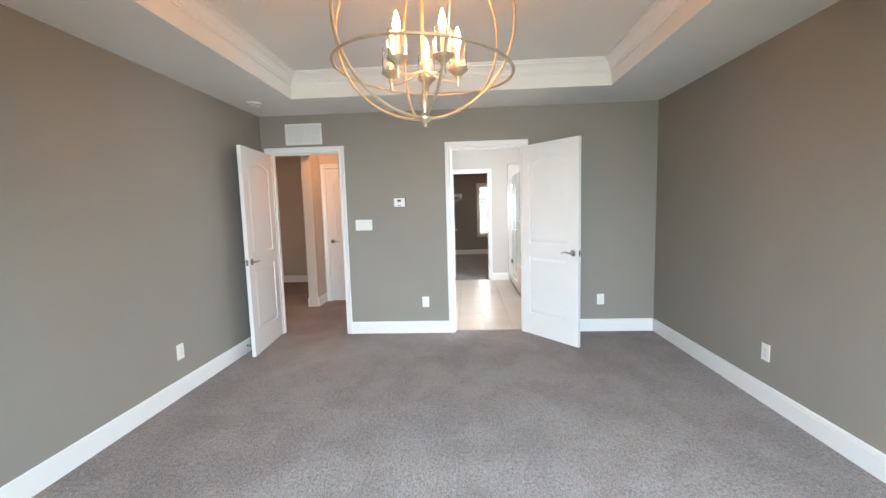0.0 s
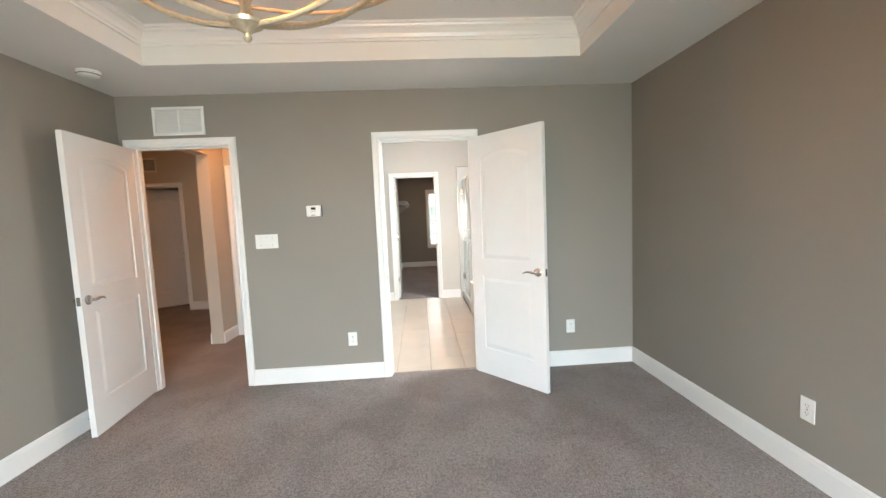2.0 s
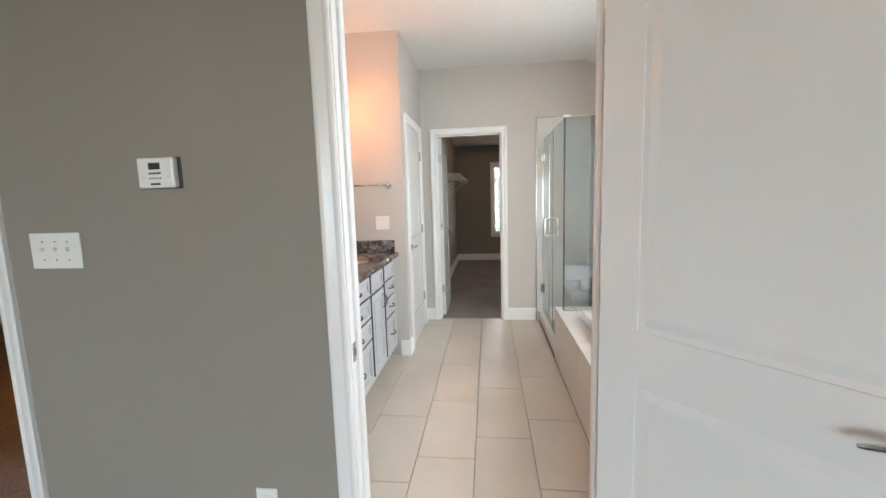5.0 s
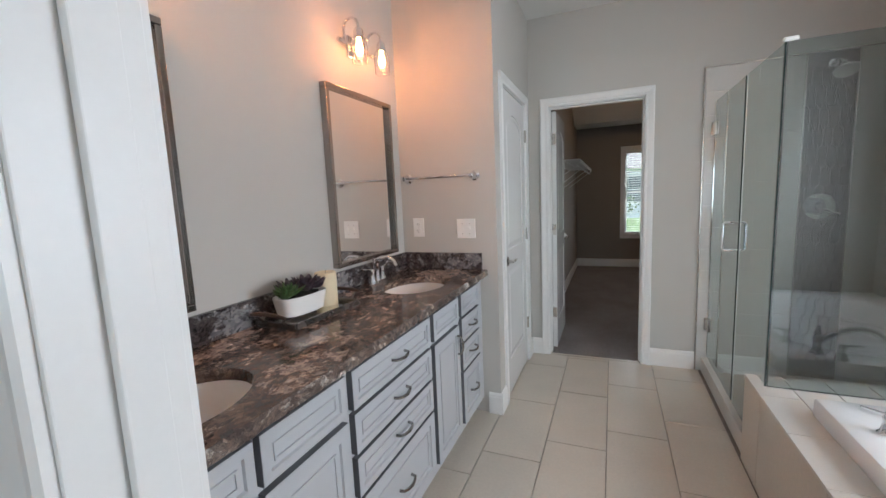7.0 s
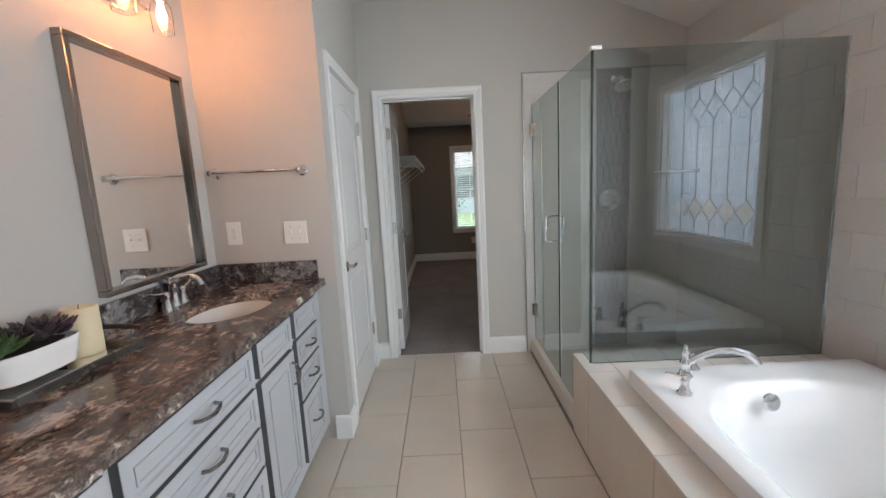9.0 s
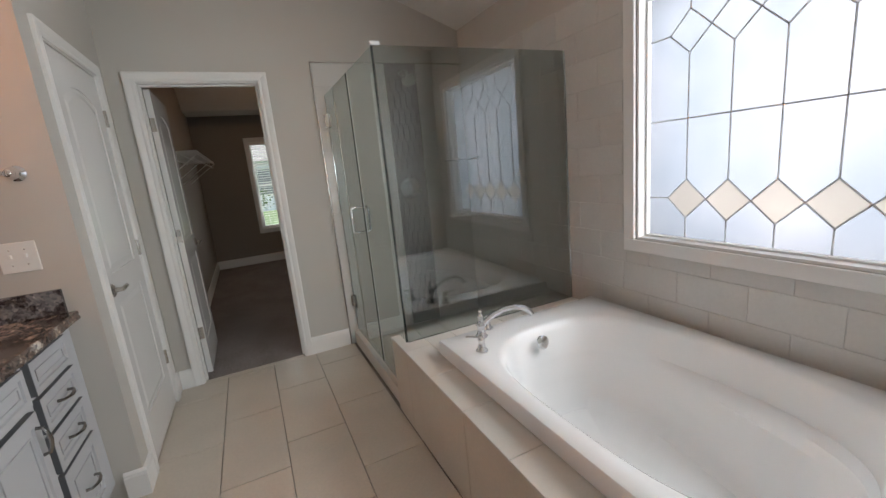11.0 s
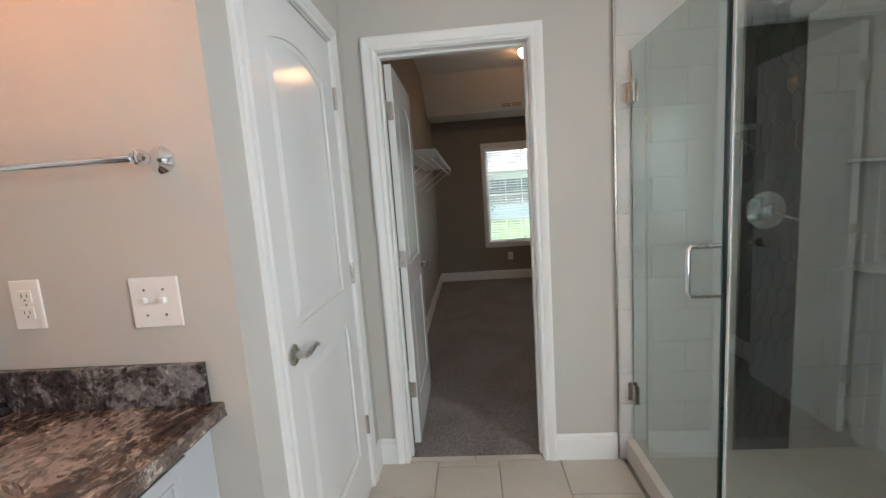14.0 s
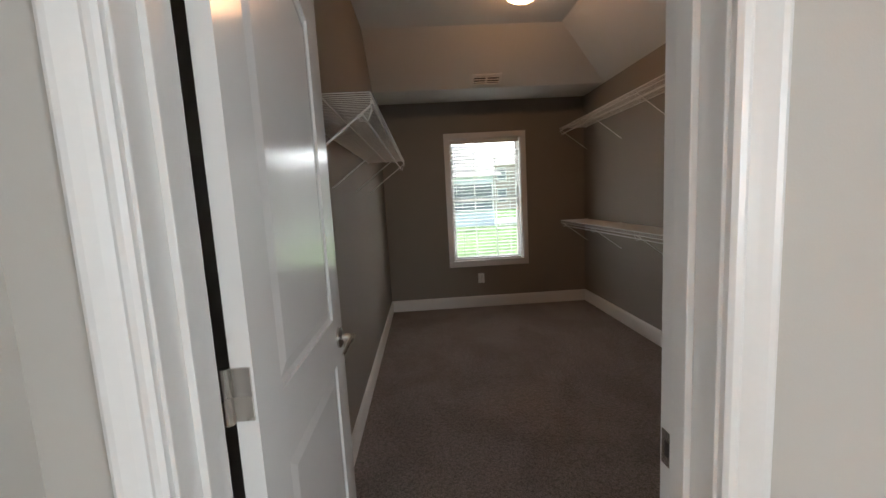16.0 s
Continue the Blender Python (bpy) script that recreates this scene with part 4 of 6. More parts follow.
def front(parent, name, y0, y1, z0, z1, handle=None):
    """A drawer or door front with a recessed, bordered panel, and its pull."""
    t, fr = 0.022, min(0.055, (z1 - z0) * 0.27)
    bm = box(FX, FX + t, y0, y1, z0, z1)
    face = next(f for f in bm.faces if f.calc_center_median().x > FX + t - 1e-5)
    bmesh.ops.inset_region(bm, faces=[face], thickness=fr)
    bmesh.ops.inset_region(bm, faces=[face], thickness=0.004)
    bmesh.ops.translate(bm, verts=list(face.verts), vec=(-0.007, 0, 0))
    ob = part(name, bm, "cabinet", parent)
    e = 0.0008
    part("edge_band", boxes((FX, FX + t - 0.0015, y0 - e, y0 - 0.0001, z0 - e, z1 + e), (FX, FX + t - 0.0015, y1 + 0.0001, y1 + e, z0 - e, z1 + e), (FX, FX + t - 0.0015, y0, y1, z1 + 0.0001, z1 + e), (FX, FX + t - 0.0015, y0, y1, z0 - e, z0 - 0.0001)), "front_edge", ob, "dark grey edge")
    b = 0.006
    fr += 0.006
    bead = bmesh.new()
    for r in ((y0 + fr, y1 - fr, z0 + fr, z0 + fr + b), (y0 + fr, y1 - fr, z1 - fr - b, z1 - fr), (y0 + fr, y0 + fr + b, z0 + fr + b, z1 - fr - b), (y1 - fr - b, y1 - fr, z0 + fr + b, z1 - fr - b)):
        add_box(bead, FX + t - 0.0069, FX + t - 0.003, *r)
    part("bead", bead, "cabinet", ob)
    if handle == "drawer":
        part("handle", pull(FX + t, (y0 + y1) / 2, (z0 + z1) / 2 + 0.004), "pull", ob, "dark brushed nickel bow pull", True)
    elif handle:
        hy = y0 + 0.03 if handle == "low_y" else y1 - 0.03
        part("handle", pull(FX + t, hy, z1 - 0.095, True), "pull", ob, "dark brushed nickel bow pull", True)
    return ob


def cabinet(y0, y1, label, fronts):
    ob = thing("vanity_cabinet", pose(0, 0, 0), label, "cabinet", "vanity cabinets in a row")
    part("body", boxes((X_VAN + 0.002, FX, y0 + 0.0005, y1 - 0.0005, 0.10, 0.70), (FX - 0.02, FX, y0 + 0.0005, y1 - 0.0005, 0.70, 0.884), (X_VAN + 0.002, X_VAN + 0.02, y0 + 0.0005, y1 - 0.0005, 0.70, 0.884)), "cabinet", ob)
    part("toe_kick", box(X_VAN + 0.002, FX - 0.07, y0 + 0.001, y1 - 0.001, 0.0, 0.0995), "toe", ob)
    for f in fronts:
        front(ob, *f)
    return ob


D4 = ((0.735, 0.860), (0.590, 0.720), (0.445, 0.575), (0.150, 0.430))
cabinet(Y_BATH + 0.002, 6.535, "pale grey sink base with two panelled doors", [("false_front", 5.875, 6.185, 0.735, 0.860), ("false_front", 6.205, 6.520, 0.735, 0.860),
                                                                    ("cabinet_door", 5.875, 6.185, 0.15, 0.715, "high_y"), ("cabinet_door", 6.205, 6.520, 0.15, 0.715, "low_y")])
cabinet(6.535, 7.145, "pale grey bank of four wide drawers", [("drawer", 6.555, 7.125, a, b, "drawer") for a, b in D4])
cabinet(7.145, 7.495, "pale grey sink base with one panelled door", [("false_front", 7.165, 7.475, 0.735, 0.860), ("cabinet_door", 7.165, 7.475, 0.15, 0.715, "high_y")])
cabinet(7.495, Y_TOWEL - 0.002, "pale grey bank of narrow drawers at the wall", [("false_front", 7.520, 7.820, 0.745, 0.860)] + [("drawer", 7.520, 7.820, a, b, "drawer") for a, b in ((0.605, 0.730), (0.450, 0.590), (0.150, 0.435))])

SINKS = ((1.245, 6.155), (1.245, 7.46))
SA, SB = 0.160, 0.212


def countertop():
    """One slab with two oval cut-outs, a broken front edge and upstands."""
    ob = thing("countertop", pose(0, 0, 0), "polished brown granite vanity top with a chiselled edge", "countertop")
    bm = bmesh.new()
    x0, x1, y0, y1 = X_VAN + 0.002, 1.498, Y_BATH + 0.002, Y_TOWEL - 0.002
    zt, zb = 0.92, 0.885
    cuts = [y0, (SINKS[0][1] + SINKS[1][1]) / 2, y1]
    seg = 40
    for (cx, cy), (ya, yb) in zip(SINKS, zip(cuts, cuts[1:])):
        for z, flip in ((zt, False), (zb, True)):
            inner = [bm.verts.new((cx + SA * math.cos(k * math.tau / seg), cy + SB * math.sin(k * math.tau / seg), z)) for k in range(seg)]
            outer = []
            for k in range(seg):
                a = k * math.tau / seg
                c, s = math.cos(a), math.sin(a)
                rx = (x1 - cx) / c if c > 1e-9 else ((x0 - cx) / c if c < -1e-9 else 1e9)
                ry = (yb - cy) / s if s > 1e-9 else ((ya - cy) / s if s < -1e-9 else 1e9)
                q = min(rx, ry)
                outer.append(bm.verts.new((cx + c * q, cy + s * q, z)))
            for k in range(seg):
                j = (k + 1) % seg
                bm.faces.new((inner[k], outer[k], outer[j], inner[j]))
            for corner_x in (x0, x1):
                for corner_y in (ya, yb):
                    near = sorted(outer, key=lambda v: (v.co.x - corner_x) ** 2 + (v.co.y - corner_y) ** 2)
                    on_x = next(v for v in near if abs(v.co.x - corner_x) < 1e-6)
                    on_y = next(v for v in near if abs(v.co.y - corner_y) < 1e-6)
                    if on_x is not on_y:
                        bm.faces.new((on_x, on_y, bm.verts.new((corner_x, corner_y, z))))
        for k in range(seg):
            a, b = k * math.tau / seg, (k + 1) * math.tau / seg
            p = [(cx + SA * math.cos(t), cy + SB * math.sin(t)) for t in (a, b)]
            bm.faces.new([bm.verts.new((p[0][0], p[0][1], zt)), bm.verts.new((p[1][0], p[1][1], zt)), bm.verts.new((p[1][0], p[1][1], zb)), bm.verts.new((p[0][0], p[0][1], zb))])
    bmesh.ops.remove_doubles(bm, verts=bm.verts, dist=0.0002)
    part("slab", bm, "granite", ob)
    eb = bmesh.new()
    steps, rows = 150, 5
    grid = []
    for i in range(steps + 1):
        y = y0 + (y1 - y0) * i / steps
        col = []
        for k in range(rows):
            z = zt - (zt - zb) * k / (rows - 1)
            off = 0.0 if k == 0 else 0.006 * noise.noise((y * 34, z * 60, 3.1)) + 0.003 * noise.noise((y * 90, z * 140, 7.7)) + 0.004
            col.append(eb.verts.new((x1 + off - (0.001 if k else 0), y, z)))
        grid.append(col)
    for a, c in zip(grid, grid[1:]):
        for k in range(rows - 1):
            eb.faces.new((a[k], a[k + 1], c[k + 1], c[k]))
    part("front_edge", eb, "granite_edge", ob, "rough chiselled stone edge")
    # upstands coloured darker and bluer than the slab to imitate a reflection
    part("backsplash", box(x0, x0 + 0.02, y0, y1, zt + 0.0005, 1.022, bevel=0.002), "granite_reflecting", ob, "polished granite upstand, its dark bluish reflection put into the colour")
    part("side_splash", box(x0 + 0.0205, 1.470, y1 - 0.02, y1, zt + 0.0005, 1.022, bevel=0.002), "granite_reflecting", ob, "polished granite upstand, its dark bluish reflection put into the colour")
    return ob


countertop()


def sink(cx, cy):
    ob = thing("undermount_sink", pose(cx, cy, 0.884), "white oval undermount porcelain sink in the granite", "sink", "vanity sinks")
    prof = [(1.06, 0.0), (1.0, -0.001), (0.985, -0.02), (0.95, -0.06), (0.86, -0.11), (0.68, -0.145), (0.40, -0.16), (0.12, -0.165), (0.0, -0.165)]
    part("bowl", lathe([(r, z) for r, z in prof], segs=40, sx=SA + 0.004, sy=SB + 0.004), "porcelain", ob, "", True)
    part("drain", lathe([(0.0, -0.160), (0.010, -0.160), (0.022, -0.162), (0.030, -0.164)], segs=20), "chrome", ob, "chrome drain", True)
    return ob


def faucet(cx, cy):
    """A centre-set tap: base plate, two bell-shaped lever handles and an arched spout, facing +x."""
    ob = thing("faucet", pose(cx, cy, 0.92), "polished nickel centre-set faucet with two lever handles", "faucet", "vanity faucets")
    bm = bmesh.new()
    oval = [(0.028 * math.copysign(abs(math.cos(a)) ** 0.8, math.cos(a)), 0.078 * math.copysign(abs(math.sin(a)) ** 0.7, math.sin(a))) for a in [k * math.tau / 28 for k in range(28)]]
    add_prism(bm, oval, [(x * 0.92, y * 0.97) for x, y in oval], 0.0003, 0.013)
    part("base_plate", bm, "chrome", ob, "", True)
    for s in (-1, 1):
        m = Matrix.Translation((0, 0.051 * s, 0))
        part("valve", lathe([(0.024, 0.012), (0.021, 0.020), (0.015, 0.045), (0.0125, 0.060), (0.015, 0.066), (0.015, 0.072), (0.009, 0.080), (0.0, 0.083)], m, 20), "chrome", ob, "", True)
        part("lever", tube([(0.0, 0.051 * s, 0.072), (-0.004, 0.051 * s + 0.022 * s, 0.078), (-0.008, 0.051 * s + 0.052 * s, 0.082), (-0.010, 0.051 * s + 0.078 * s, 0.090), (-0.010, 0.051 * s + 0.086 * s, 0.093)], [0.007, 0.0065, 0.0048, 0.0045, 0.0055], 8), "chrome", ob, "", True)
    part("spout_base", lathe([(0.024, 0.012), (0.020, 0.024), (0.016, 0.045), (0.014, 0.075), (0.0, 0.078)], Matrix.Translation((-0.002, 0, 0)), 20), "chrome", ob, "", True)
    pts = [(0.0, 0, 0.06)] + [(0.055 - 0.058 * math.cos(radians(a)), 0, 0.098 + 0.036 * math.sin(radians(a))) for a in range(0, 161, 16)] + [(0.118, 0, 0.092)]
    part("spout", tube(pts, [0.014, 0.0145, 0.0150] + [0.0145] * 4 + [0.0130] * 3 + [0.0120] * (len(pts) - 10), 12), "chrome", ob, "", True)
    part("lift_rod", tube([(-0.022, 0, 0.012), (-0.022, 0, 0.118)], 0.0028, 6), "chrome", ob)
    part("rod_knob", lathe([(0.003, 0.116), (0.008, 0.126), (0.009, 0.132), (0.0, 0.135)], Matrix.Translation((-0.022, 0, 0)), 10), "chrome", ob)
    return ob


def framed_mirror(y0, y1, z0, z1):
    ob = thing("wall_mirror", pose(X_VAN, 0, 0), "rectangular wall mirror in a thin warm nickel frame", "mirror", "mirrors over the vanity")
    f, d = 0.022, 0.040
    part("frame", boxes((0.001, d, y0, y1, z1 - f, z1), (0.001, d, y0, y1, z0, z0 + f), (0.001, d, y0, y0 + f, z0 + f, z1 - f), (0.001, d, y1 - f, y1, z0 + f, z1 - f), bevel=0.003), "mirror_frame", ob)
    part("glass", box(0.002, 0.017, y0 + f - 0.004, y1 - f + 0.004, z0 + f - 0.004, z1 - f + 0.004), "mirror", ob, "silvered mirror glass")
    return ob


def sconce(cy):
    """A two-light bar with goose-neck arms and clear jar shades."""
    ob = thing("vanity_light", pose(X_VAN, cy, 2.145), "polished two-light vanity sconce with clear jar shades, lit", "wall light", "lights over the vanity")
    part("back_plate", box(0.001, 0.016, -0.055, 0.055, -0.055, 0.055, bevel=0.006), "chrome", ob)
    part("cross_bar", tube([(0.03, -0.14, 0.0), (0.03, 0.14, 0.0)], 0.008, 10), "chrome", ob, "", True)
    part("bar_post", tube([(0.012, 0, 0), (0.032, 0, 0)], 0.012, 12), "chrome", ob, "", True)
    for s in (-1, 1):
        y = 0.105 * s
        pts = [(0.03, y, 0.0), (0.032, y, 0.05)] + [(0.074 - 0.042 * math.cos(radians(a)), y, 0.062 + 0.040 * math.sin(radians(a))) for a in range(0, 181, 20)] + [(0.116, y, 0.045)]
        part("arm", tube(pts, 0.0065, 8), "chrome", ob, "", True)
        part("bar_finial", lathe([(0.0, -0.012), (0.012, -0.006), (0.012, 0.006), (0.0, 0.012)], Matrix.Translation((0.03, 0.145 * s, 0)) @ Matrix.Rotation(radians(90), 4, "X"), 12), "chrome", ob, "", True)
        m = Matrix.Translation((0.116, y, 0))
        part("socket_cup", lathe([(0.0, 0.052), (0.012, 0.050), (0.024, 0.036), (0.026, 0.004), (0.022, 0.0), (0.0, 0.0)], m, 18), "chrome", ob, "", True)
        part("bulb", lathe([(0.0, 0.001), (0.010, 0.0), (0.011, -0.016), (0.016, -0.034), (0.0185, -0.052), (0.015, -0.070), (0.007, -0.080), (0.0, -0.082)], m, 12), "bulb_sconce", ob, "lit warm bulb", True)
        sh = part("shade", lathe([(0.025, 0.006), (0.036, -0.012), (0.040, -0.040), (0.038, -0.112), (0.0355, -0.112), (0.0375, -0.040), (0.034, -0.012), (0.025, 0.003)], m, 20), "bulb_glass", ob, "clear glass jar shade", True)
        sh.visible_shadow = False
    return ob


for (cx, cy) in SINKS:
    sink(cx, cy)
faucet(1.005, 6.178)
faucet(1.005, 7.485)
framed_mirror(5.865, 6.450, 1.045, 1.92)
framed_mirror(7.190, 7.790, 1.045, 1.92)
sconce(6.157)
sconce(7.478)

tb = thing("towel_bar", pose(0, Y_TOWEL, 1.487), "polished chrome towel bar on round mounts", "towel bar")
part("bar", tube([(0.985, -0.062, 0), (1.455, -0.062, 0)], 0.0085, 12), "chrome", tb, "", True)
for x in (1.0, 1.44):
    part("mount", lathe([(0.0, 0.0), (0.030, 0.0), (0.030, 0.006), (0.022, 0.013), (0.012, 0.024), (0.010, 0.044), (0.016, 0.052), (0.018, 0.062), (0.014, 0.074), (0.0, 0.080)], Matrix.Translation((x, 0, 0)) @ Matrix.Rotation(radians(90), 4, "X"), 20), "chrome", tb, "", True)

# tray, planter and candle on the vanity
TRAY = pose(1.075, 6.86, 0.92, 0, 0, -3)
tr = thing("serving_tray", TRAY, "dark pewter mirrored tray with branch handles on the vanity", "tray")
part("rim", boxes((-0.105, 0.105, -0.19, -0.178, 0.004, 0.026), (-0.105, 0.105, 0.178, 0.19, 0.004, 0.026), (-0.105, -0.093, -0.178, 0.178, 0.004, 0.026), (0.093, 0.105, -0.178, 0.178, 0.004, 0.026), bevel=0.003), "tray", tr)
part("plate", box(-0.10, 0.10, -0.185, 0.185, 0.0, 0.010), "mirror", tr, "mirrored tray bottom")
for s in (-1, 1):
    part("handle_bracket", tube([(-0.055, 0.184 * s, 0.02), (-0.055, 0.205 * s, 0.040), (-0.055, 0.212 * s, 0.056)], 0.005, 6), "tray", tr)
    part("handle_bracket", tube([(0.055, 0.184 * s, 0.02), (0.055, 0.205 * s, 0.040), (0.055, 0.212 * s, 0.056)], 0.005, 6), "tray", tr)
    part("handle", tube([(-0.085, 0.212 * s, 0.052), (-0.04, 0.214 * s, 0.059), (0.0, 0.212 * s, 0.060), (0.045, 0.214 * s, 0.058), (0.085, 0.211 * s, 0.053)], [0.006, 0.009, 0.0085, 0.009, 0.006], 8), "antler", tr, "dark carved branch handle", True)

def boat_pot(ax, ay, h):
    """A long pot with rounded ends and gently flared sides."""
    bm, rings, seg = bmesh.new(), [], 40
    for k, z in ((0.80, 0.0), (0.86, 0.003), (0.90, 0.02), (0.97, h * 0.7), (1.0, h - 0.003), (0.985, h), (0.94, h - 0.002), (0.90, h - 0.012)):
        rings.append([bm.verts.new((ax * k * math.copysign(abs(math.cos(a)) ** 0.62, math.cos(a)), ay * k * math.copysign(abs(math.sin(a)) ** 0.62, math.sin(a)), z)) for a in [i * math.tau / seg for i in range(seg)]])
    for a, c in zip(rings, rings[1:]):
        for k in range(seg):
            bm.faces.new((a[k], a[(k + 1) % seg], c[(k + 1) % seg], c[k]))
    bm.faces.new(rings[0]), bm.faces.new(rings[-1])
    return bm


pl = thing("planter", TRAY @ pose(-0.005, -0.045, 0.0265), "white ceramic oval planter of green and plum succulents", "plant")
part("pot", boat_pot(0.060, 0.112, 0.074), "porcelain", pl, "white glazed oval pot", True)
part("soil", lathe([(0.0, 0.072), (0.86, 0.070)], segs=24, sx=0.056, sy=0.106), "soil", pl)
random.seed(5)


def rosette(cx, cy, z, r, count, mat, label):
    for k in range(count):
        ring = k / count
        a = k * 2.399
        tilt = 0.25 + 1.0 * ring
        ln = r * (0.55 + 0.55 * ring)
        d = Vector((math.cos(a) * math.sin(tilt), math.sin(a) * math.sin(tilt), math.cos(tilt)))
        o = Vector((cx, cy, z))
        part("leaf", tube([o, o + d * ln * 0.35, o + d * ln * 0.7 + Vector((0, 0, 0.003)), o + d * ln + Vector((0, 0, 0.008))], [ln * 0.10, ln * 0.22, ln * 0.20, ln * 0.02], 6, False, 0.45), mat, pl, label)


rosette(0.005, 0.030, 0.078, 0.085, 20, "leaf_plum", "plum succulent leaf")
rosette(-0.02, -0.025, 0.080, 0.075, 18, "leaf_plum", "plum succulent leaf")
rosette(0.01, -0.070, 0.076, 0.070, 18, "leaf_green", "green succulent leaf")
rosette(0.020, -0.092, 0.074, 0.050, 14, "leaf_green", "green succulent leaf")
rosette(0.0, 0.085, 0.076, 0.060, 14, "leaf_plum", "plum succulent leaf")
rosette(-0.03, 0.075, 0.080, 0.060, 14, "leaf_green", "green succulent leaf")

cd = thing("pillar_candle", TRAY @ pose(-0.02, 0.119, 0.0105), "thick ivory pillar candle on the mirrored tray", "candle")
part("wax_pillar", lathe([(0.0, 0.0), (0.045, 0.0), (0.046, 0.004), (0.046, 0.138), (0.043, 0.142), (0.032, 0.139), (0.0, 0.136)], segs=28), "wax", cd, "", True)
part("wick", tube([(0, 0, 0.135), (0.001, 0, 0.143), (0.003, 0, 0.149)], 0.0012, 5), "wick", cd)


# ---- tub, deck and shower ----
DX, DZ, GY, GX = 2.80, 0.45, 7.755, 2.85
structure("tub_deck", boxes((DX + 0.012, XR - 0.015, 5.832, 5.97, 0, DZ - 0.012), (DX + 0.012, 2.945, 5.97, 7.50, 0, DZ - 0.012), (DX + 0.012, XR - 0.015, 7.50, 7.878, 0, DZ - 0.012), (3.955, XR - 0.015, 5.97, 7.50, 0, DZ - 0.012)), "deck_grout", "tiled tub surround with a pale stone top")


def tub():
    """A drop-in oval soaking tub with a raised rim, a sculpted basin and an arm ledge."""
    ob = thing("bathtub", pose(3.442, 6.748, DZ), "glossy white drop-in garden bathtub set in a tiled deck", "bathtub")
    hx, hy, rim = 0.505, 0.785, 0.075
    seg = 72

    def ring(ax, ay, n, z, ox=0.0, oy=0.0):
        if n > 10:                                          # square rim
            cs = [(math.cos(k * math.tau / seg), math.sin(k * math.tau / seg)) for k in range(seg)]
            return [bm.verts.new((ax * c / max(abs(c), abs(s)), ay * s / max(abs(c), abs(s)), z)) for c, s in cs]
        return [bm.verts.new((ox + ax * math.copysign(abs(math.cos(a)) ** (2 / n), math.cos(a)), oy + ay * math.copysign(abs(math.sin(a)) ** (2 / n), math.sin(a)), z)) for a in [k * math.tau / seg for k in range(seg)]]

    bm = bmesh.new()
    rings = [ring(hx, hy, 14, 0.002), ring(hx, hy, 14, rim - 0.014), ring(hx - 0.004, hy - 0.004, 14, rim - 0.004), ring(hx - 0.014, hy - 0.014, 12, rim),
             ring(hx - 0.055, hy - 0.07, 6, rim - 0.001), ring(hx - 0.075, hy - 0.13, 3.2, rim - 0.004, 0, -0.01), ring(hx - 0.088, hy - 0.150, 3.0, rim - 0.016, 0, -0.01), ring(hx - 0.100, hy - 0.165, 2.9, rim - 0.05, 0, -0.01),
             ring(hx - 0.118, hy - 0.19, 2.8, rim - 0.12, 0, -0.01), ring(hx - 0.123, hy - 0.197, 2.8, rim - 0.142, 0, -0.01), ring(hx - 0.130, hy - 0.205, 2.8, rim - 0.158, 0, -0.006), ring(hx - 0.137, hy - 0.212, 2.8, rim - 0.178, 0, -0.004), ring(hx - 0.160, hy - 0.235, 2.8, rim - 0.30, 0, 0.01),
             ring(hx - 0.190, hy - 0.28, 2.8, rim - 0.40, 0, 0.02), ring(hx - 0.24, hy - 0.33, 2.7, rim - 0.44, 0, 0.03), ring(hx - 0.40, hy - 0.55, 2.5, rim - 0.448, 0, 0.05)]
    for i, r in enumerate(rings[10:]):                      # arm ledges, fading out towards the foot end
        for v in r:
            s = min(max((0.42 - v.co.y) / 0.75, 0.0), 1.0)
            s = s * s * (3 - 2 * s)
            v.co.x *= 1 - (0.20 if i == 0 else 0.29) * s
            v.co.z += (0.016 if i == 0 else 0.008 if i == 1 else 0.0) * s
    for a, c in zip(rings, rings[1:]):
        for k in range(seg):
            bm.faces.new((a[k], a[(k + 1) % seg], c[(k + 1) % seg], c[k]))
    bm.faces.new(rings[-1])
    part("shell", bm, "acrylic", ob, "", True)
    part("overflow_plate", lathe([(0.0, 0.012), (0.026, 0.011), (0.034, 0.006), (0.035, 0.0)], Matrix.Translation((-0.045, 0.566, 0.012)) @ Matrix.Rotation(radians(76), 4, "X"), 24), "chrome", ob, "round chrome overflow plate", True)
    part("drain", lathe([(0.0, 0.006), (0.024, 0.005), (0.030, 0.0)], Matrix.Translation((0.0, 0.42, rim - 0.449)), 20), "chrome", ob, "chrome drain", True)
    return ob


tub()


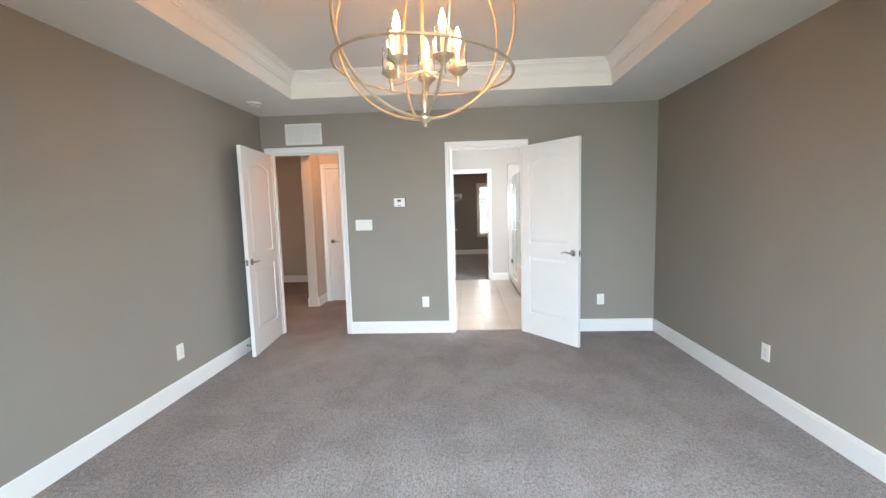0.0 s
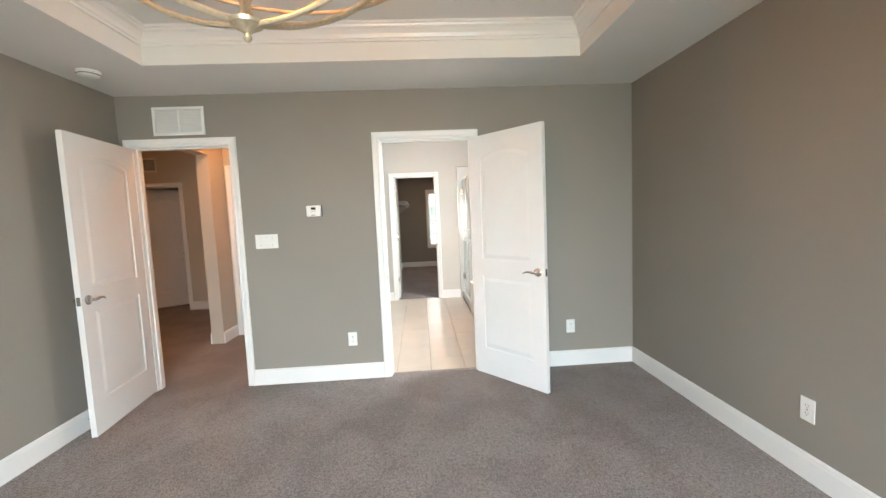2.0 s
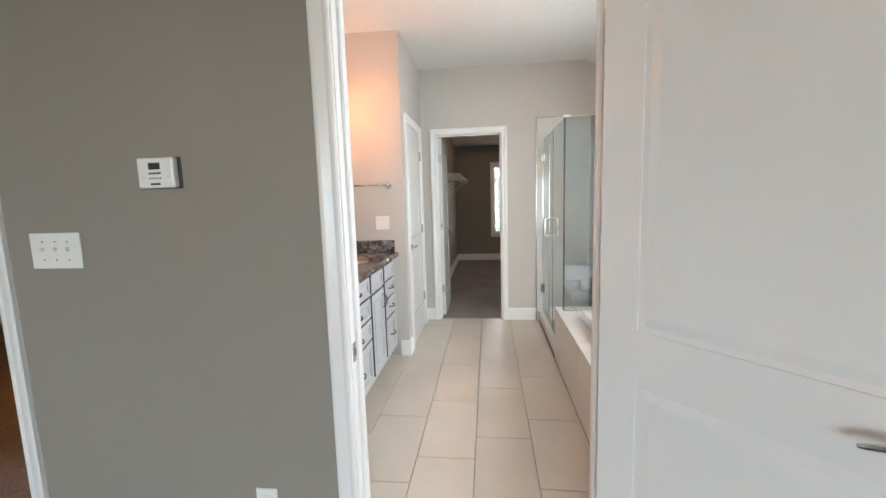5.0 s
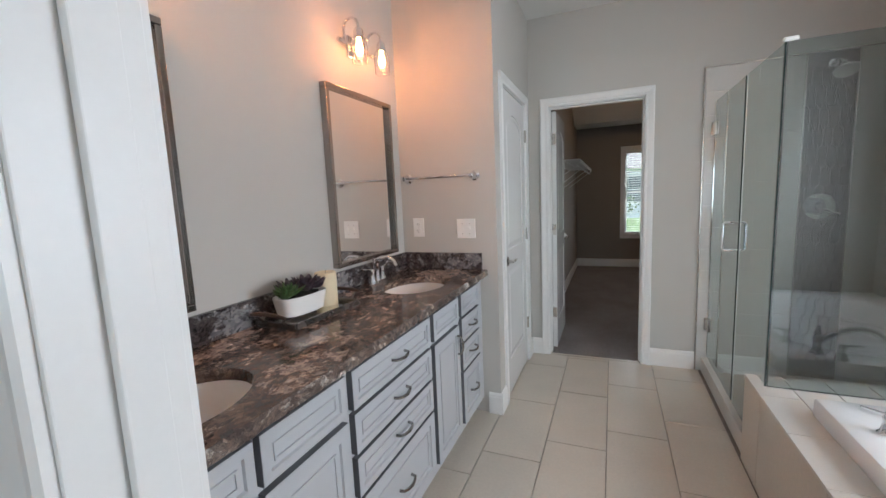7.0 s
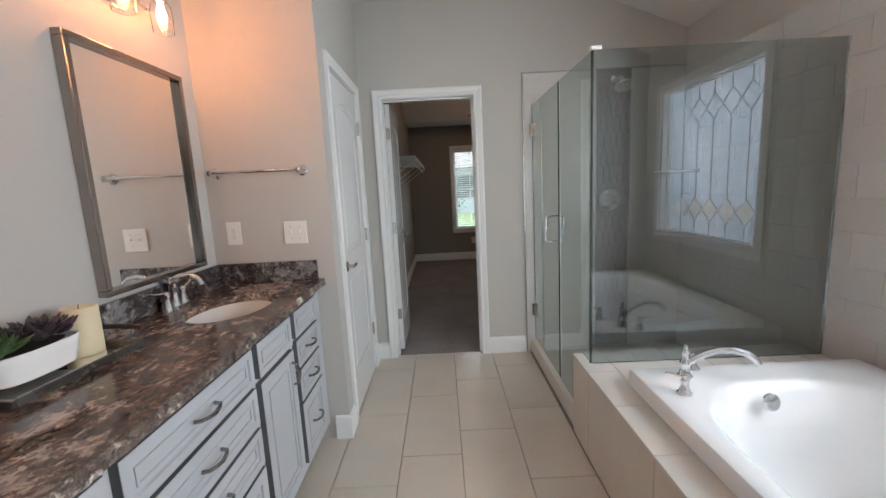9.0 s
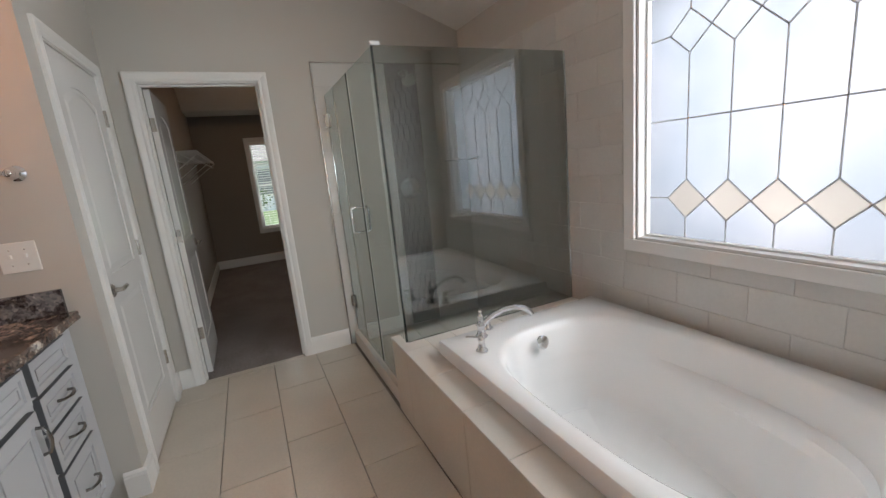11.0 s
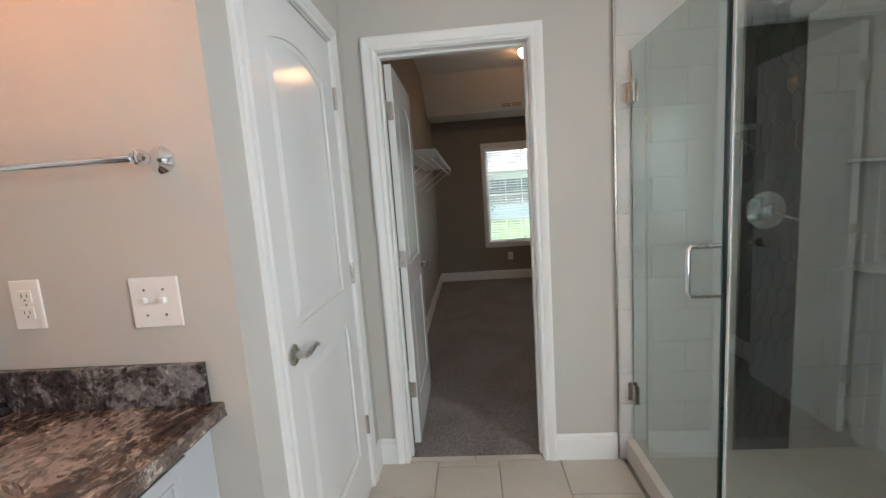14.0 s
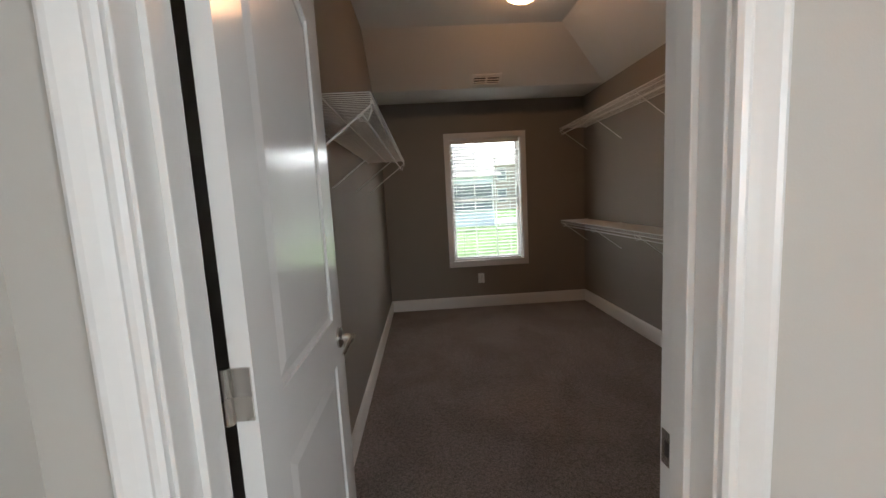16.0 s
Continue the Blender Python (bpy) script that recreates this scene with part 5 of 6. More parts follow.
def roman_faucet():
    ob = thing("tub_faucet", pose(3.125, 7.435, DZ + 0.0745), "chrome roman tub filler with two lever handles", "faucet")
    d = Vector((0.97, -0.20, 0)).normalized()
    part("spout_base", lathe([(0.0, 0.0), (0.030, 0.0), (0.030, 0.006), (0.022, 0.014), (0.017, 0.04), (0.020, 0.055), (0.022, 0.062), (0.015, 0.075), (0.013, 0.10), (0.017, 0.108), (0.010, 0.118), (0.008, 0.13), (0.011, 0.137), (0.0, 0.147)], segs=20), "chrome", ob, "", True)
    pts = [d * s + Vector((0, 0, z)) for s, z in ((0.0, 0.055), (0.03, 0.078), (0.075, 0.104), (0.125, 0.121), (0.178, 0.124), (0.228, 0.110), (0.260, 0.087), (0.270, 0.066))]
    part("spout", tube(pts, [0.015, 0.0150, 0.0145, 0.014, 0.0145, 0.015, 0.0145, 0.014], 12), "chrome", ob, "", True)
    for dx, dy, sx in ((-0.080, -0.135, -1), (0.072, 0.062, 1)):
        m = Matrix.Translation((dx, dy, 0))
        part("valve", lathe([(0.0, 0.0), (0.028, 0.0), (0.028, 0.006), (0.020, 0.014), (0.014, 0.045), (0.017, 0.055), (0.016, 0.066), (0.008, 0.075), (0.0, 0.078)], m, 20), "chrome", ob, "", True)
        part("lever", tube([(dx, dy, 0.066), (dx + 0.03 * sx, dy + 0.01, 0.072), (dx + 0.065 * sx, dy + 0.02, 0.080)], [0.0075, 0.006, 0.0045], 8), "chrome", ob, "", True)
    return ob


roman_faucet()

structure("shower_curb", box(DX + 0.015, 2.915, 7.879, Y_CL - 0.016, 0, 0.105, bevel=0.004), "deck", "pale tiled kerb of the shower")
structure("floor_shower", boxes((2.915, XR - 0.014, 7.879, Y_CL - 0.014, -0.03, 0.03)), "deck", "pale shower floor")


def glass_panel(name, m, poly, label, thick=0.008, glass="shower_glass"):
    """A sheet of toughened glass with ground green edges; local x along, z up."""
    ob = thing(name, m, label, "shower glass")
    bm = bmesh.new()
    add_prism(bm, poly, poly, -thick / 2, thick / 2, Matrix(((1, 0, 0, 0), (0, 0, 1, 0), (0, 1, 0, 0), (0, 0, 0, 1))))
    p = part("sheet", bm, glass, ob)
    p.visible_shadow = False
    return ob


GT = 1.935
ret = glass_panel("shower_screen", pose(GX, GY, 0, 0, 0, -0.8), [(-0.004, DZ + 0.006), (XR - 0.02 - GX, DZ + 0.006), (XR - 0.02 - GX, GT), (-0.004, GT)], "greenish fixed glass panel standing on the tub deck", glass="darkened_screen_glass")
part("edge", box(-0.0095, -0.0045, -0.0055, 0.0055, DZ + 0.006, GT), "glass_edge", ret, "dark green glass edge")
part("channel", boxes((XR - 0.020 - GX, XR - 0.012 - GX, -0.009, 0.009, DZ + 0.004, GT), (0.0, XR - 0.02 - GX, -0.008, 0.008, DZ + 0.0005, DZ + 0.0055)), "chrome", ret, "slim metal channel")
part("clip", box(-0.014, 0.034, -0.013, 0.013, GT + 0.0005, GT + 0.016, bevel=0.003), "plastic", ret, "white corner clamp")
fix = glass_panel("shower_screen", pose(GX, GY + 0.006, 0, 0, 0, 90), [(0.0, DZ + 0.006), (0.118, DZ + 0.006), (0.118, 0.111), (0.515, 0.111), (0.515, GT), (0.0, GT)], "clear fixed glass panel beside the shower door")
part("seal", box(0.505, 0.5155, -0.0050, 0.0050, 0.111, GT), "clear_seal", fix, "pale clear plastic seal strip")
dr = glass_panel("shower_door", pose(GX, 8.290, 0, 0, 0, 90), [(0.010, 0.118), (0.683, 0.118), (0.683, GT), (0.010, GT)], "clear frameless glass shower door with a chrome pull")
part("edge", box(0.0, 0.0098, -0.0070, 0.0070, 0.118, GT), "glass_edge", dr, "dark green glass edge")
part("seal", box(0.6835, 0.6875, -0.005, 0.005, 0.118, GT), "chrome", dr, "slim metal seal")
for sy in (-1, 1):
    o = sy * 0.058
    pts = [(0.098, sy * 0.006, 0.990), (0.098, o * 0.85, 0.990), (0.098, o, 1.0), (0.098, o, 1.14), (0.098, o * 0.85, 1.15), (0.098, sy * 0.006, 1.15)]
    part("pull", tube(pts, 0.0085, 10), "chrome", dr, "polished chrome D-pull", True)
for z in (0.36, 1.755):
    part("hinge", boxes((0.640, 0.6925, -0.014, -0.0055, z - 0.045, z + 0.045), (0.640, 0.6925, 0.0055, 0.014, z - 0.045, z + 0.045), (0.6925, 0.6932, -0.025, 0.025, z - 0.045, z + 0.045), bevel=0.0002), "nickel", dr, "brushed metal glass hinge")

for sx in (3.325, 3.579):
    structure("trim_picket_edge", box(sx, sx + 0.006, Y_CL - 0.0172, Y_CL - 0.0065, 0.03, 2.161), "nickel", "slim metal strip beside the picket tiles")


def corner_shelf(z, label):
    """A quarter-round shelf let into the corner of the shower."""
    ob = thing("corner_shelf", pose(XR - 0.016, Y_CL - 0.016, z), label, "shelf", "shower corner shelves")
    q = [(0.0, 0.0)] + [(-0.215 * math.cos(radians(a)), -0.215 * math.sin(radians(a))) for a in range(0, 91, 9)]
    bm = bmesh.new()
    add_prism(bm, [(x * 0.975, y * 0.975) for x, y in q], q, 0.0, 0.004)
    add_prism(bm, q, q, 0.004, 0.014)
    add_prism(bm, q, [(x * 0.975, y * 0.975) for x, y in q], 0.014, 0.018)
    part("slab", bm, "deck", ob)
    return ob


corner_shelf(1.383, "pale stone quarter-round shelf in the tiled shower corner")
corner_shelf(0.912, "pale stone quarter-round shelf in the tiled shower corner")

sv = thing("shower_valve", pose(3.435, Y_CL - 0.019, 1.20, 90, 0, 0), "round chrome shower valve with a lever", "shower valve")
part("escutcheon", lathe([(0.0, 0.0), (0.086, 0.0), (0.084, 0.006), (0.060, 0.016), (0.042, 0.020), (0.0, 0.020)], segs=32), "chrome", sv, "", True)
part("hub", lathe([(0.034, 0.018), (0.030, 0.036), (0.024, 0.042), (0.022, 0.062), (0.0, 0.066)], segs=24), "chrome", sv, "", True)
part("lever", tube([(0.0, 0.0, 0.055), (0.03, -0.02, 0.064), (0.062, -0.036, 0.070), (0.085, -0.044, 0.068)], [0.010, 0.0085, 0.007, 0.006], 8), "chrome", sv, "", True)
shd = thing("overhead_shower", pose(3.455, Y_CL - 0.017, 2.085), "round chrome shower head on a bent arm", "shower head")
part("flange", lathe([(0.0, 0.0), (0.030, 0.0), (0.026, 0.010), (0.012, 0.014)], Matrix.Rotation(radians(90), 4, "X"), 20), "chrome", shd, "", True)
part("arm", tube([(0, 0, 0), (0.0, -0.05, 0.006), (0.0, -0.095, -0.002), (0.0, -0.125, -0.024)], 0.0085, 10), "chrome", shd, "", True)
part("rose", lathe([(0.0, 0.03), (0.016, 0.026), (0.018, 0.0), (0.030, -0.016), (0.058, -0.036), (0.062, -0.046), (0.058, -0.052), (0.0, -0.052)], Matrix.Translation((0.0, -0.142, -0.044)) @ Matrix.Rotation(radians(-32), 4, "X"), 28), "chrome", shd, "", True)
structure("trim_tile_edge", boxes((2.774, 2.781, Y_CL - 0.0165, Y_CL - 0.0005, 0.0, 2.168), (2.781, XR - 0.0005, Y_CL - 0.0165, Y_CL - 0.0005, 2.162, 2.168)), "nickel", "slim metal edge strip of the tiling")


# ---- windows ----
def tub_window():
    ob = tagged(thing("window_1", pose(XR, 0, 0), "white window with frosted leaded glass in a diamond pattern", "window"), kind="structure")
    y0, y1, z0, z1 = *WIN_Y, *WIN_Z
    f = 0.022
    part("window_frame", boxes((0.035, 0.10, y0, y1, z0, z0 + f), (0.035, 0.10, y0, y1, z1 - f, z1), (0.035, 0.10, y0, y0 + f, z0 + f, z1 - f), (0.035, 0.10, y1 - f, y1, z0 + f, z1 - f), bevel=0.003), "trim", ob)
    part("reveal", boxes((-0.012, 0.035, y0 + 0.0005, y1 - 0.0005, z0 + 0.0005, z0 + 0.012), (-0.012, 0.035, y0 + 0.0005, y1 - 0.0005, z1 - 0.012, z1 - 0.0005), (-0.012, 0.035, y0 + 0.0005, y0 + 0.012, z0 + 0.012, z1 - 0.012), (-0.012, 0.035, y1 - 0.012, y1 - 0.0005, z0 + 0.012, z1 - 0.012)), "trim", ob)
    w = 0.062
    part("casing", boxes((-0.034, -0.016, y0 - w, y1 + w, z0 - w, z0), (-0.034, -0.016, y0 - w, y1 + w, z1, z1 + w), (-0.034, -0.016, y0 - w, y0, z0, z1), (-0.034, -0.016, y1, y1 + w, z0, z1), bevel=0.004), "trim", ob)
    pane = part("pane", box(0.062, 0.068, y0 + f - 0.004, y1 - f + 0.004, z0 + f - 0.004, z1 - f + 0.004), "frosted", ob, "frosted obscure glass")
    pane.visible_shadow = False
    gx, r = 0.057, 0.0036
    a0, a1, b0, b1 = y0 + f, y1 - f, z0 + f, z1 - f
    zl, zu, zm, hw, hh = 1.102, 1.832, 1.466, 0.0915, 0.089
    step = 2 * hw
    c0 = (a0 + a1) / 2 - 2 * step
    lines = [((a0, zm), (a1, zm)), ((a0, zl), (c0 - hw, zl)), ((c0 + 4 * step + hw, zl), (a1, zl)), ((a0, zu), (c0 - hw, zu)), ((c0 + 4 * step + hw, zu), (a1, zu))]
    for k in range(5):
        c = c0 + k * step
        for zc in (zl, zu):
            lines += [((c - hw, zc), (c, zc + hh)), ((c, zc + hh), (c + hw, zc)), ((c + hw, zc), (c, zc - hh)), ((c, zc - hh), (c - hw, zc))]
        loz = [(c - hw + 0.002, zl), (c, zl - hh + 0.002), (c + hw - 0.002, zl), (c, zl + hh - 0.002)]
        dm = bmesh.new()
        add_prism(dm, loz, loz, 0.0585, 0.0612, Matrix(((0, 0, 1, 0), (1, 0, 0, 0), (0, 1, 0, 0), (0, 0, 0, 1))))
        dp = part("diamond_pane", dm, "diamond", ob, "beige textured diamond pane")
        dp.visible_shadow = False
        lines += [((c, b0), (c, zl - hh)), ((c, zl + hh), (c, zu - hh)), ((c, zu + hh), (c, b1))]
    for (ya, za), (yb, zb) in lines:
        part("lead_came", tube([(gx, ya, za), (gx, yb, zb)], r, 6), "lead", ob)
    return ob


tub_window()


def closet_window():
    ob = tagged(thing("window_2", pose(0, Y_CB, 0), "white double-hung window with grilles onto a lawn", "window"), kind="structure")
    x0, x1, z0, z1 = *CW_X, *CW_Z
    w = 0.062
    part("casing", boxes((x0 - w, x1 + w, -0.018, 0, z1, z1 + w), (x0 - w, x0, -0.018, 0, z0, z1), (x1, x1 + w, -0.018, 0, z0, z1), (x0 - w, x1 + w, -0.018, 0, z0 - w, z0), bevel=0.003), "trim", ob)
    part("window_sill", box(x0 - 0.02, x1 + 0.02, -0.03, 0.08, z0 - 0.004, z0 + 0.012, bevel=0.003), "trim", ob)
    part("reveal", boxes((x0, x0 + 0.01, 0, 0.10, z0 + 0.012, z1), (x1 - 0.01, x1, 0, 0.10, z0 + 0.012, z1), (x0 + 0.01, x1 - 0.01, 0, 0.10, z1 - 0.01, z1)), "trim", ob)
    zm, f = (z0 + z1) / 2 + 0.01, 0.035
    for name, za, zb, yy in (("lower_sash", z0 + 0.012, zm + 0.018, 0.072), ("upper_sash", zm - 0.018, z1 - 0.01, 0.098)):
        s = part(name, boxes((x0 + 0.01, x1 - 0.01, yy, yy + 0.024, za, za + f), (x0 + 0.01, x1 - 0.01, yy, yy + 0.024, zb - f, zb), (x0 + 0.01, x0 + 0.01 + f, yy, yy + 0.024, za + f, zb - f), (x1 - 0.01 - f, x1 - 0.01, yy, yy + 0.024, za + f, zb - f), bevel=0.002), "trim", ob)
        p = part("pane", box(x0 + 0.04, x1 - 0.04, yy + 0.010, yy + 0.014, za + f - 0.004, zb - f + 0.004), "pane", s)
        p.visible_shadow = False
        xs = [x0 + 0.045 + (x1 - x0 - 0.09) * k / 3 for k in (1, 2)]
        zc = (za + zb) / 2
        for x in xs:
            part("muntin", box(x - 0.006, x + 0.006, yy + 0.004, yy + 0.0095, za + f, zb - f), "trim", s)
        part("muntin", box(x0 + 0.045, x1 - 0.045, yy + 0.003, yy + 0.0085, zc - 0.006, zc + 0.006), "trim", s)
    return ob


closet_window()


def blind():
    ob = thing("window_blind", pose(0, Y_CB, 0), "white slatted blind lowered with open slats", "blind")
    x0, x1, z0, z1 = CW_X[0] + 0.013, CW_X[1] - 0.013, CW_Z[0] + 0.016, CW_Z[1] - 0.012
    part("head_rail", box(x0, x1, 0.014, 0.060, z1 - 0.045, z1, bevel=0.003), "plastic", ob)
    part("bottom_rail", box(x0, x1, 0.018, 0.056, z0, z0 + 0.016, bevel=0.003), "plastic", ob)
    first = None
    n = 34
    for k in range(n):
        z = z0 + 0.045 + (z1 - 0.07 - z0 - 0.045) * k / (n - 1)
        if first is None:
            bm = bmesh.new()
            prof = [(-0.019, 0.0004), (-0.008, 0.0032), (0.008, 0.0032), (0.019, 0.0004), (0.019, -0.0012), (0.008, 0.0014), (-0.008, 0.0014), (-0.019, -0.0012)]
            a = [bm.verts.new((x0, y, zz)) for y, zz in prof]
            c = [bm.verts.new((x1, y, zz)) for y, zz in prof]
            bm.faces.new(a), bm.faces.new(c[::-1])
            for i in range(8):
                bm.faces.new((a[i], a[(i + 1) % 8], c[(i + 1) % 8], c[i]))
            first = mesh_from("slat", bm, "plastic")
        s = new("slat", first)
        s.parent = ob
        s.matrix_local = pose(0, 0.037, z, -8 + random.uniform(-1.5, 1.5), 0, 0)
    for x in (x0 + 0.12, x1 - 0.12):
        part("ladder_cord", boxes((x - 0.001, x + 0.001, 0.0165, 0.0180, z0 + 0.01, z1 - 0.04), (x - 0.001, x + 0.001, 0.0555, 0.0570, z0 + 0.01, z1 - 0.04)), "plastic", ob)
    part("wand", tube([(x0 + 0.05, 0.010, z1 - 0.05), (x0 + 0.052, 0.008, z1 - 0.62)], 0.004, 6), "plastic", ob)
    return ob


blind()


# ---- walk-in closet ----
def wire_shelf(x_wall, side, y0, y1, z, label):
    """A ventilated wire shelf with a front lip, hang rail and diagonal braces; side is +1 when it reaches to +x."""
    ob = thing("wire_shelf", pose(x_wall, 0, z), label, "shelf", "wire closet shelves")
    d = 0.305
    for u, zz in ((0.006, 0.0), (d * 0.5, -0.003), (d, 0.0), (d, -0.030)):
        part("rail", tube([(side * u, y0, zz), (side * u, y1, zz)], 0.0032, 6), "wire", ob)
    part("hang_rail", tube([(side * (d - 0.03), y0, -0.062), (side * (d - 0.03), y1, -0.062)], 0.0045, 6), "wire", ob)
    bm = bmesh.new()
    k = int((y1 - y0) / 0.0254)
    for i in range(k + 1):
        y = y0 + (y1 - y0) * i / k
        add_tube(bm, [(side * 0.004, y, 0.003), (side * d, y, 0.003), (side * d, y, -0.030)], 0.0015, 4)
    tagged(part("wire_mesh", bm, "wire", ob, "close-set white wires"), kind="stuff")
    n = max(2, int((y1 - y0) / 0.75) + 1)
    for i in range(n):
        y = y0 + 0.04 + (y1 - y0 - 0.08) * i / (n - 1)
        part("brace", tube([(side * (d - 0.005), y, -0.028), (side * 0.012, y, -0.245), (side * 0.002, y, -0.250)], 0.0038, 6), "wire", ob)
        part("hanger_loop", tube([(side * (d - 0.002), y + 0.02, -0.03), (side * (d - 0.02), y + 0.02, -0.075), (side * (d - 0.045), y + 0.02, -0.070), (side * (d - 0.05), y + 0.02, -0.05)], 0.0028, 5), "wire", ob)
        part("wall_clip", box(min(0, side * 0.012), max(0, side * 0.012), y - 0.006, y + 0.006, -0.008, 0.012, bevel=0.001), "wire", ob)
    return ob


wire_shelf(X_CL, 1, 9.82, 12.08, 1.672, "white wire shelf with hang rail on the closet wall")
wire_shelf(X_CR, -1, 9.9, 13.33, 2.075, "white wire shelf mounted high on the closet wall")
wire_shelf(X_CR, -1, 9.9, 13.33, 1.005, "white wire shelf mounted at waist height")


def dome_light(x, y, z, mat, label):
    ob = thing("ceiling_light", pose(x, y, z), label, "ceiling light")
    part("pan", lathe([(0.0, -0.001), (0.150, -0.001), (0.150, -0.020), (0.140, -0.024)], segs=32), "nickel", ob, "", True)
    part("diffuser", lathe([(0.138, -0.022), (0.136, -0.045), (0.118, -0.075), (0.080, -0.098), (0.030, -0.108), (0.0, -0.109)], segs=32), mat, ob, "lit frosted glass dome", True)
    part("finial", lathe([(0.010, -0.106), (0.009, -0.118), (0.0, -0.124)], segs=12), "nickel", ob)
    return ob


dome_light(2.85, 11.62, KZ, "dome", "frosted flush-mount ceiling light, lit warm")
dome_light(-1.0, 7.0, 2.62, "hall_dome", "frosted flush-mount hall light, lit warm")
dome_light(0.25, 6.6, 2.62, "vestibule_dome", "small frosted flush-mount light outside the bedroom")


# ---- outside the closet window ----
structure("ground", boxes((-120, 120, -60, 240, -0.75, -0.45)), "lawn", "mown green lawn")
structure("road", boxes((-60, 60, 34.0, 40.0, -0.449, -0.43)), "paving", "pale concrete street")


def house(x, y, w, d, h, wall_mat, label):
    ob = thing("house", pose(x, y, -0.45), label, "house", "houses across the lawn")
    part("wall", box(-w / 2, w / 2, 0, d, 0, h), wall_mat, ob)
    bm = bmesh.new()
    o, r = 0.45, 2.3
    v = [bm.verts.new(p) for p in ((-w / 2 - o, -o, h), (w / 2 + o, -o, h), (w / 2 + o, d + o, h), (-w / 2 - o, d + o, h), (-w / 4, d / 2, h + r), (w / 4, d / 2, h + r))]
    for f in ((0, 1, 5, 4), (1, 2, 5), (2, 3, 4, 5), (3, 0, 4), (3, 2, 1, 0)):
        bm.faces.new([v[i] for i in f])
    part("roof", bm, "roof", ob)
    for z in ((1.0, 3.7) if h > 4 else (1.0,)):
        for k in range(-1, 2):
            cx = k * w / 3.2
            win = part("window", boxes((cx - 0.62, cx + 0.62, -0.06, 0, z - 0.1, z + 1.6)), "trim", ob)
            part("pane", boxes((cx - 0.52, cx + 0.52, -0.075, -0.061, z, z + 0.72), (cx - 0.52, cx + 0.52, -0.075, -0.061, z + 0.78, z + 1.5)), "dark_pane", win)
    return ob


house(4.6, 33.0, 3.4, 8, 3.0, "siding", "blue-grey sided house across the lawn")
house(-6.5, 62.0, 12, 9, 5.6, "siding", "two-storey blue-grey sided house in the distance")
house(15.5, 60.0, 11, 9, 5.6, "brick", "two-storey brown brick house in the distance")

tagged(part("backdrop", box(-140, 140, 110, 110.5, -1, 70), "sky_haze", None, "bright hazy sky beyond the houses"), kind="structure")


def shrub(x, y, r):
    ob = thing("shrub", pose(x, y, -0.45), "rounded green garden shrub on the lawn", "shrub", "shrubs on the lawn")
    part("trunk", tube([(0, 0, 0), (0.02, 0.01, r * 0.5), (0.0, 0.03, r)], [0.05, 0.04, 0.02], 7), "antler", ob)
    bm = bmesh.new()
    for k in range(260):
        d = Vector((random.gauss(0, 1), random.gauss(0, 1), random.gauss(0, 0.8))).normalized()
        p = d * r * random.uniform(0.55, 1.0) * (1 + 0.25 * noise.noise(d * 2.3)) + Vector((0, 0, r * 0.95))
        q = Matrix.Translation(p) @ Euler((random.uniform(0, 6), random.uniform(0, 6), random.uniform(0, 6))).to_matrix().to_4x4()
        s = random.uniform(0.06, 0.13) * r
        bm.faces.new([bm.verts.new(q @ Vector(c)) for c in ((-s, 0, 0), (0, -s * 0.5, 0.2 * s), (s, 0, 0), (0, s * 0.5, 0.2 * s))])
    tagged(part("crown", bm, "bush", ob), kind="stuff")
    return ob


shrub(1.9, 21.0, 0.75)
shrub(2.6, 30.0, 0.9)


# ---- tiles ----
def tile_mesh(w, h, t, bevel=0.0012):
    bm = bmesh.new()
    b = bevel
    lo = [(-w / 2, -h / 2), (w / 2, -h / 2), (w / 2, h / 2), (-w / 2, h / 2)]
    hi = [(-w / 2 + b, -h / 2 + b), (w / 2 - b, -h / 2 + b), (w / 2 - b, h / 2 - b), (-w / 2 + b, h / 2 - b)]
    for (z0, p0), (z1, p1) in zip(((0, lo), (t - b, lo)), ((t - b, lo), (t, hi))):
        a = [bm.verts.new((x, y, z0)) for x, y in p0]
        c = [bm.verts.new((x, y, z1)) for x, y in p1]
        for i in range(4):
            bm.faces.new((a[i], a[(i + 1) % 4], c[(i + 1) % 4], c[i]))
        if z1 == t:
            bm.faces.new(c)
    return bm


TILE_CACHE = {}


def tile(parent, mat, m, w, h, t, name="tile"):
    key = (mat, round(w, 3), round(h, 3), round(t, 4))
    if key not in TILE_CACHE:
        TILE_CACHE[key] = mesh_from(name, tile_mesh(w, h, t), mat)
    ob = new(name, TILE_CACHE[key])
    ob.parent = parent
    ob.matrix_basis = m
    return ob


def clipped(a, b, lo, hi):
    a, b = max(a, lo), min(b, hi)
    return (a, b) if b - a > 0.012 else None


def subtract(a, b, lo, hi):
    """What is left of a..b outside lo..hi."""
    out = []
    if a < lo:
        out.append((a, min(b, lo)))
    if b > hi:
        out.append((max(a, hi), b))
    return [s for s in out if s[1] - s[0] > 0.012]


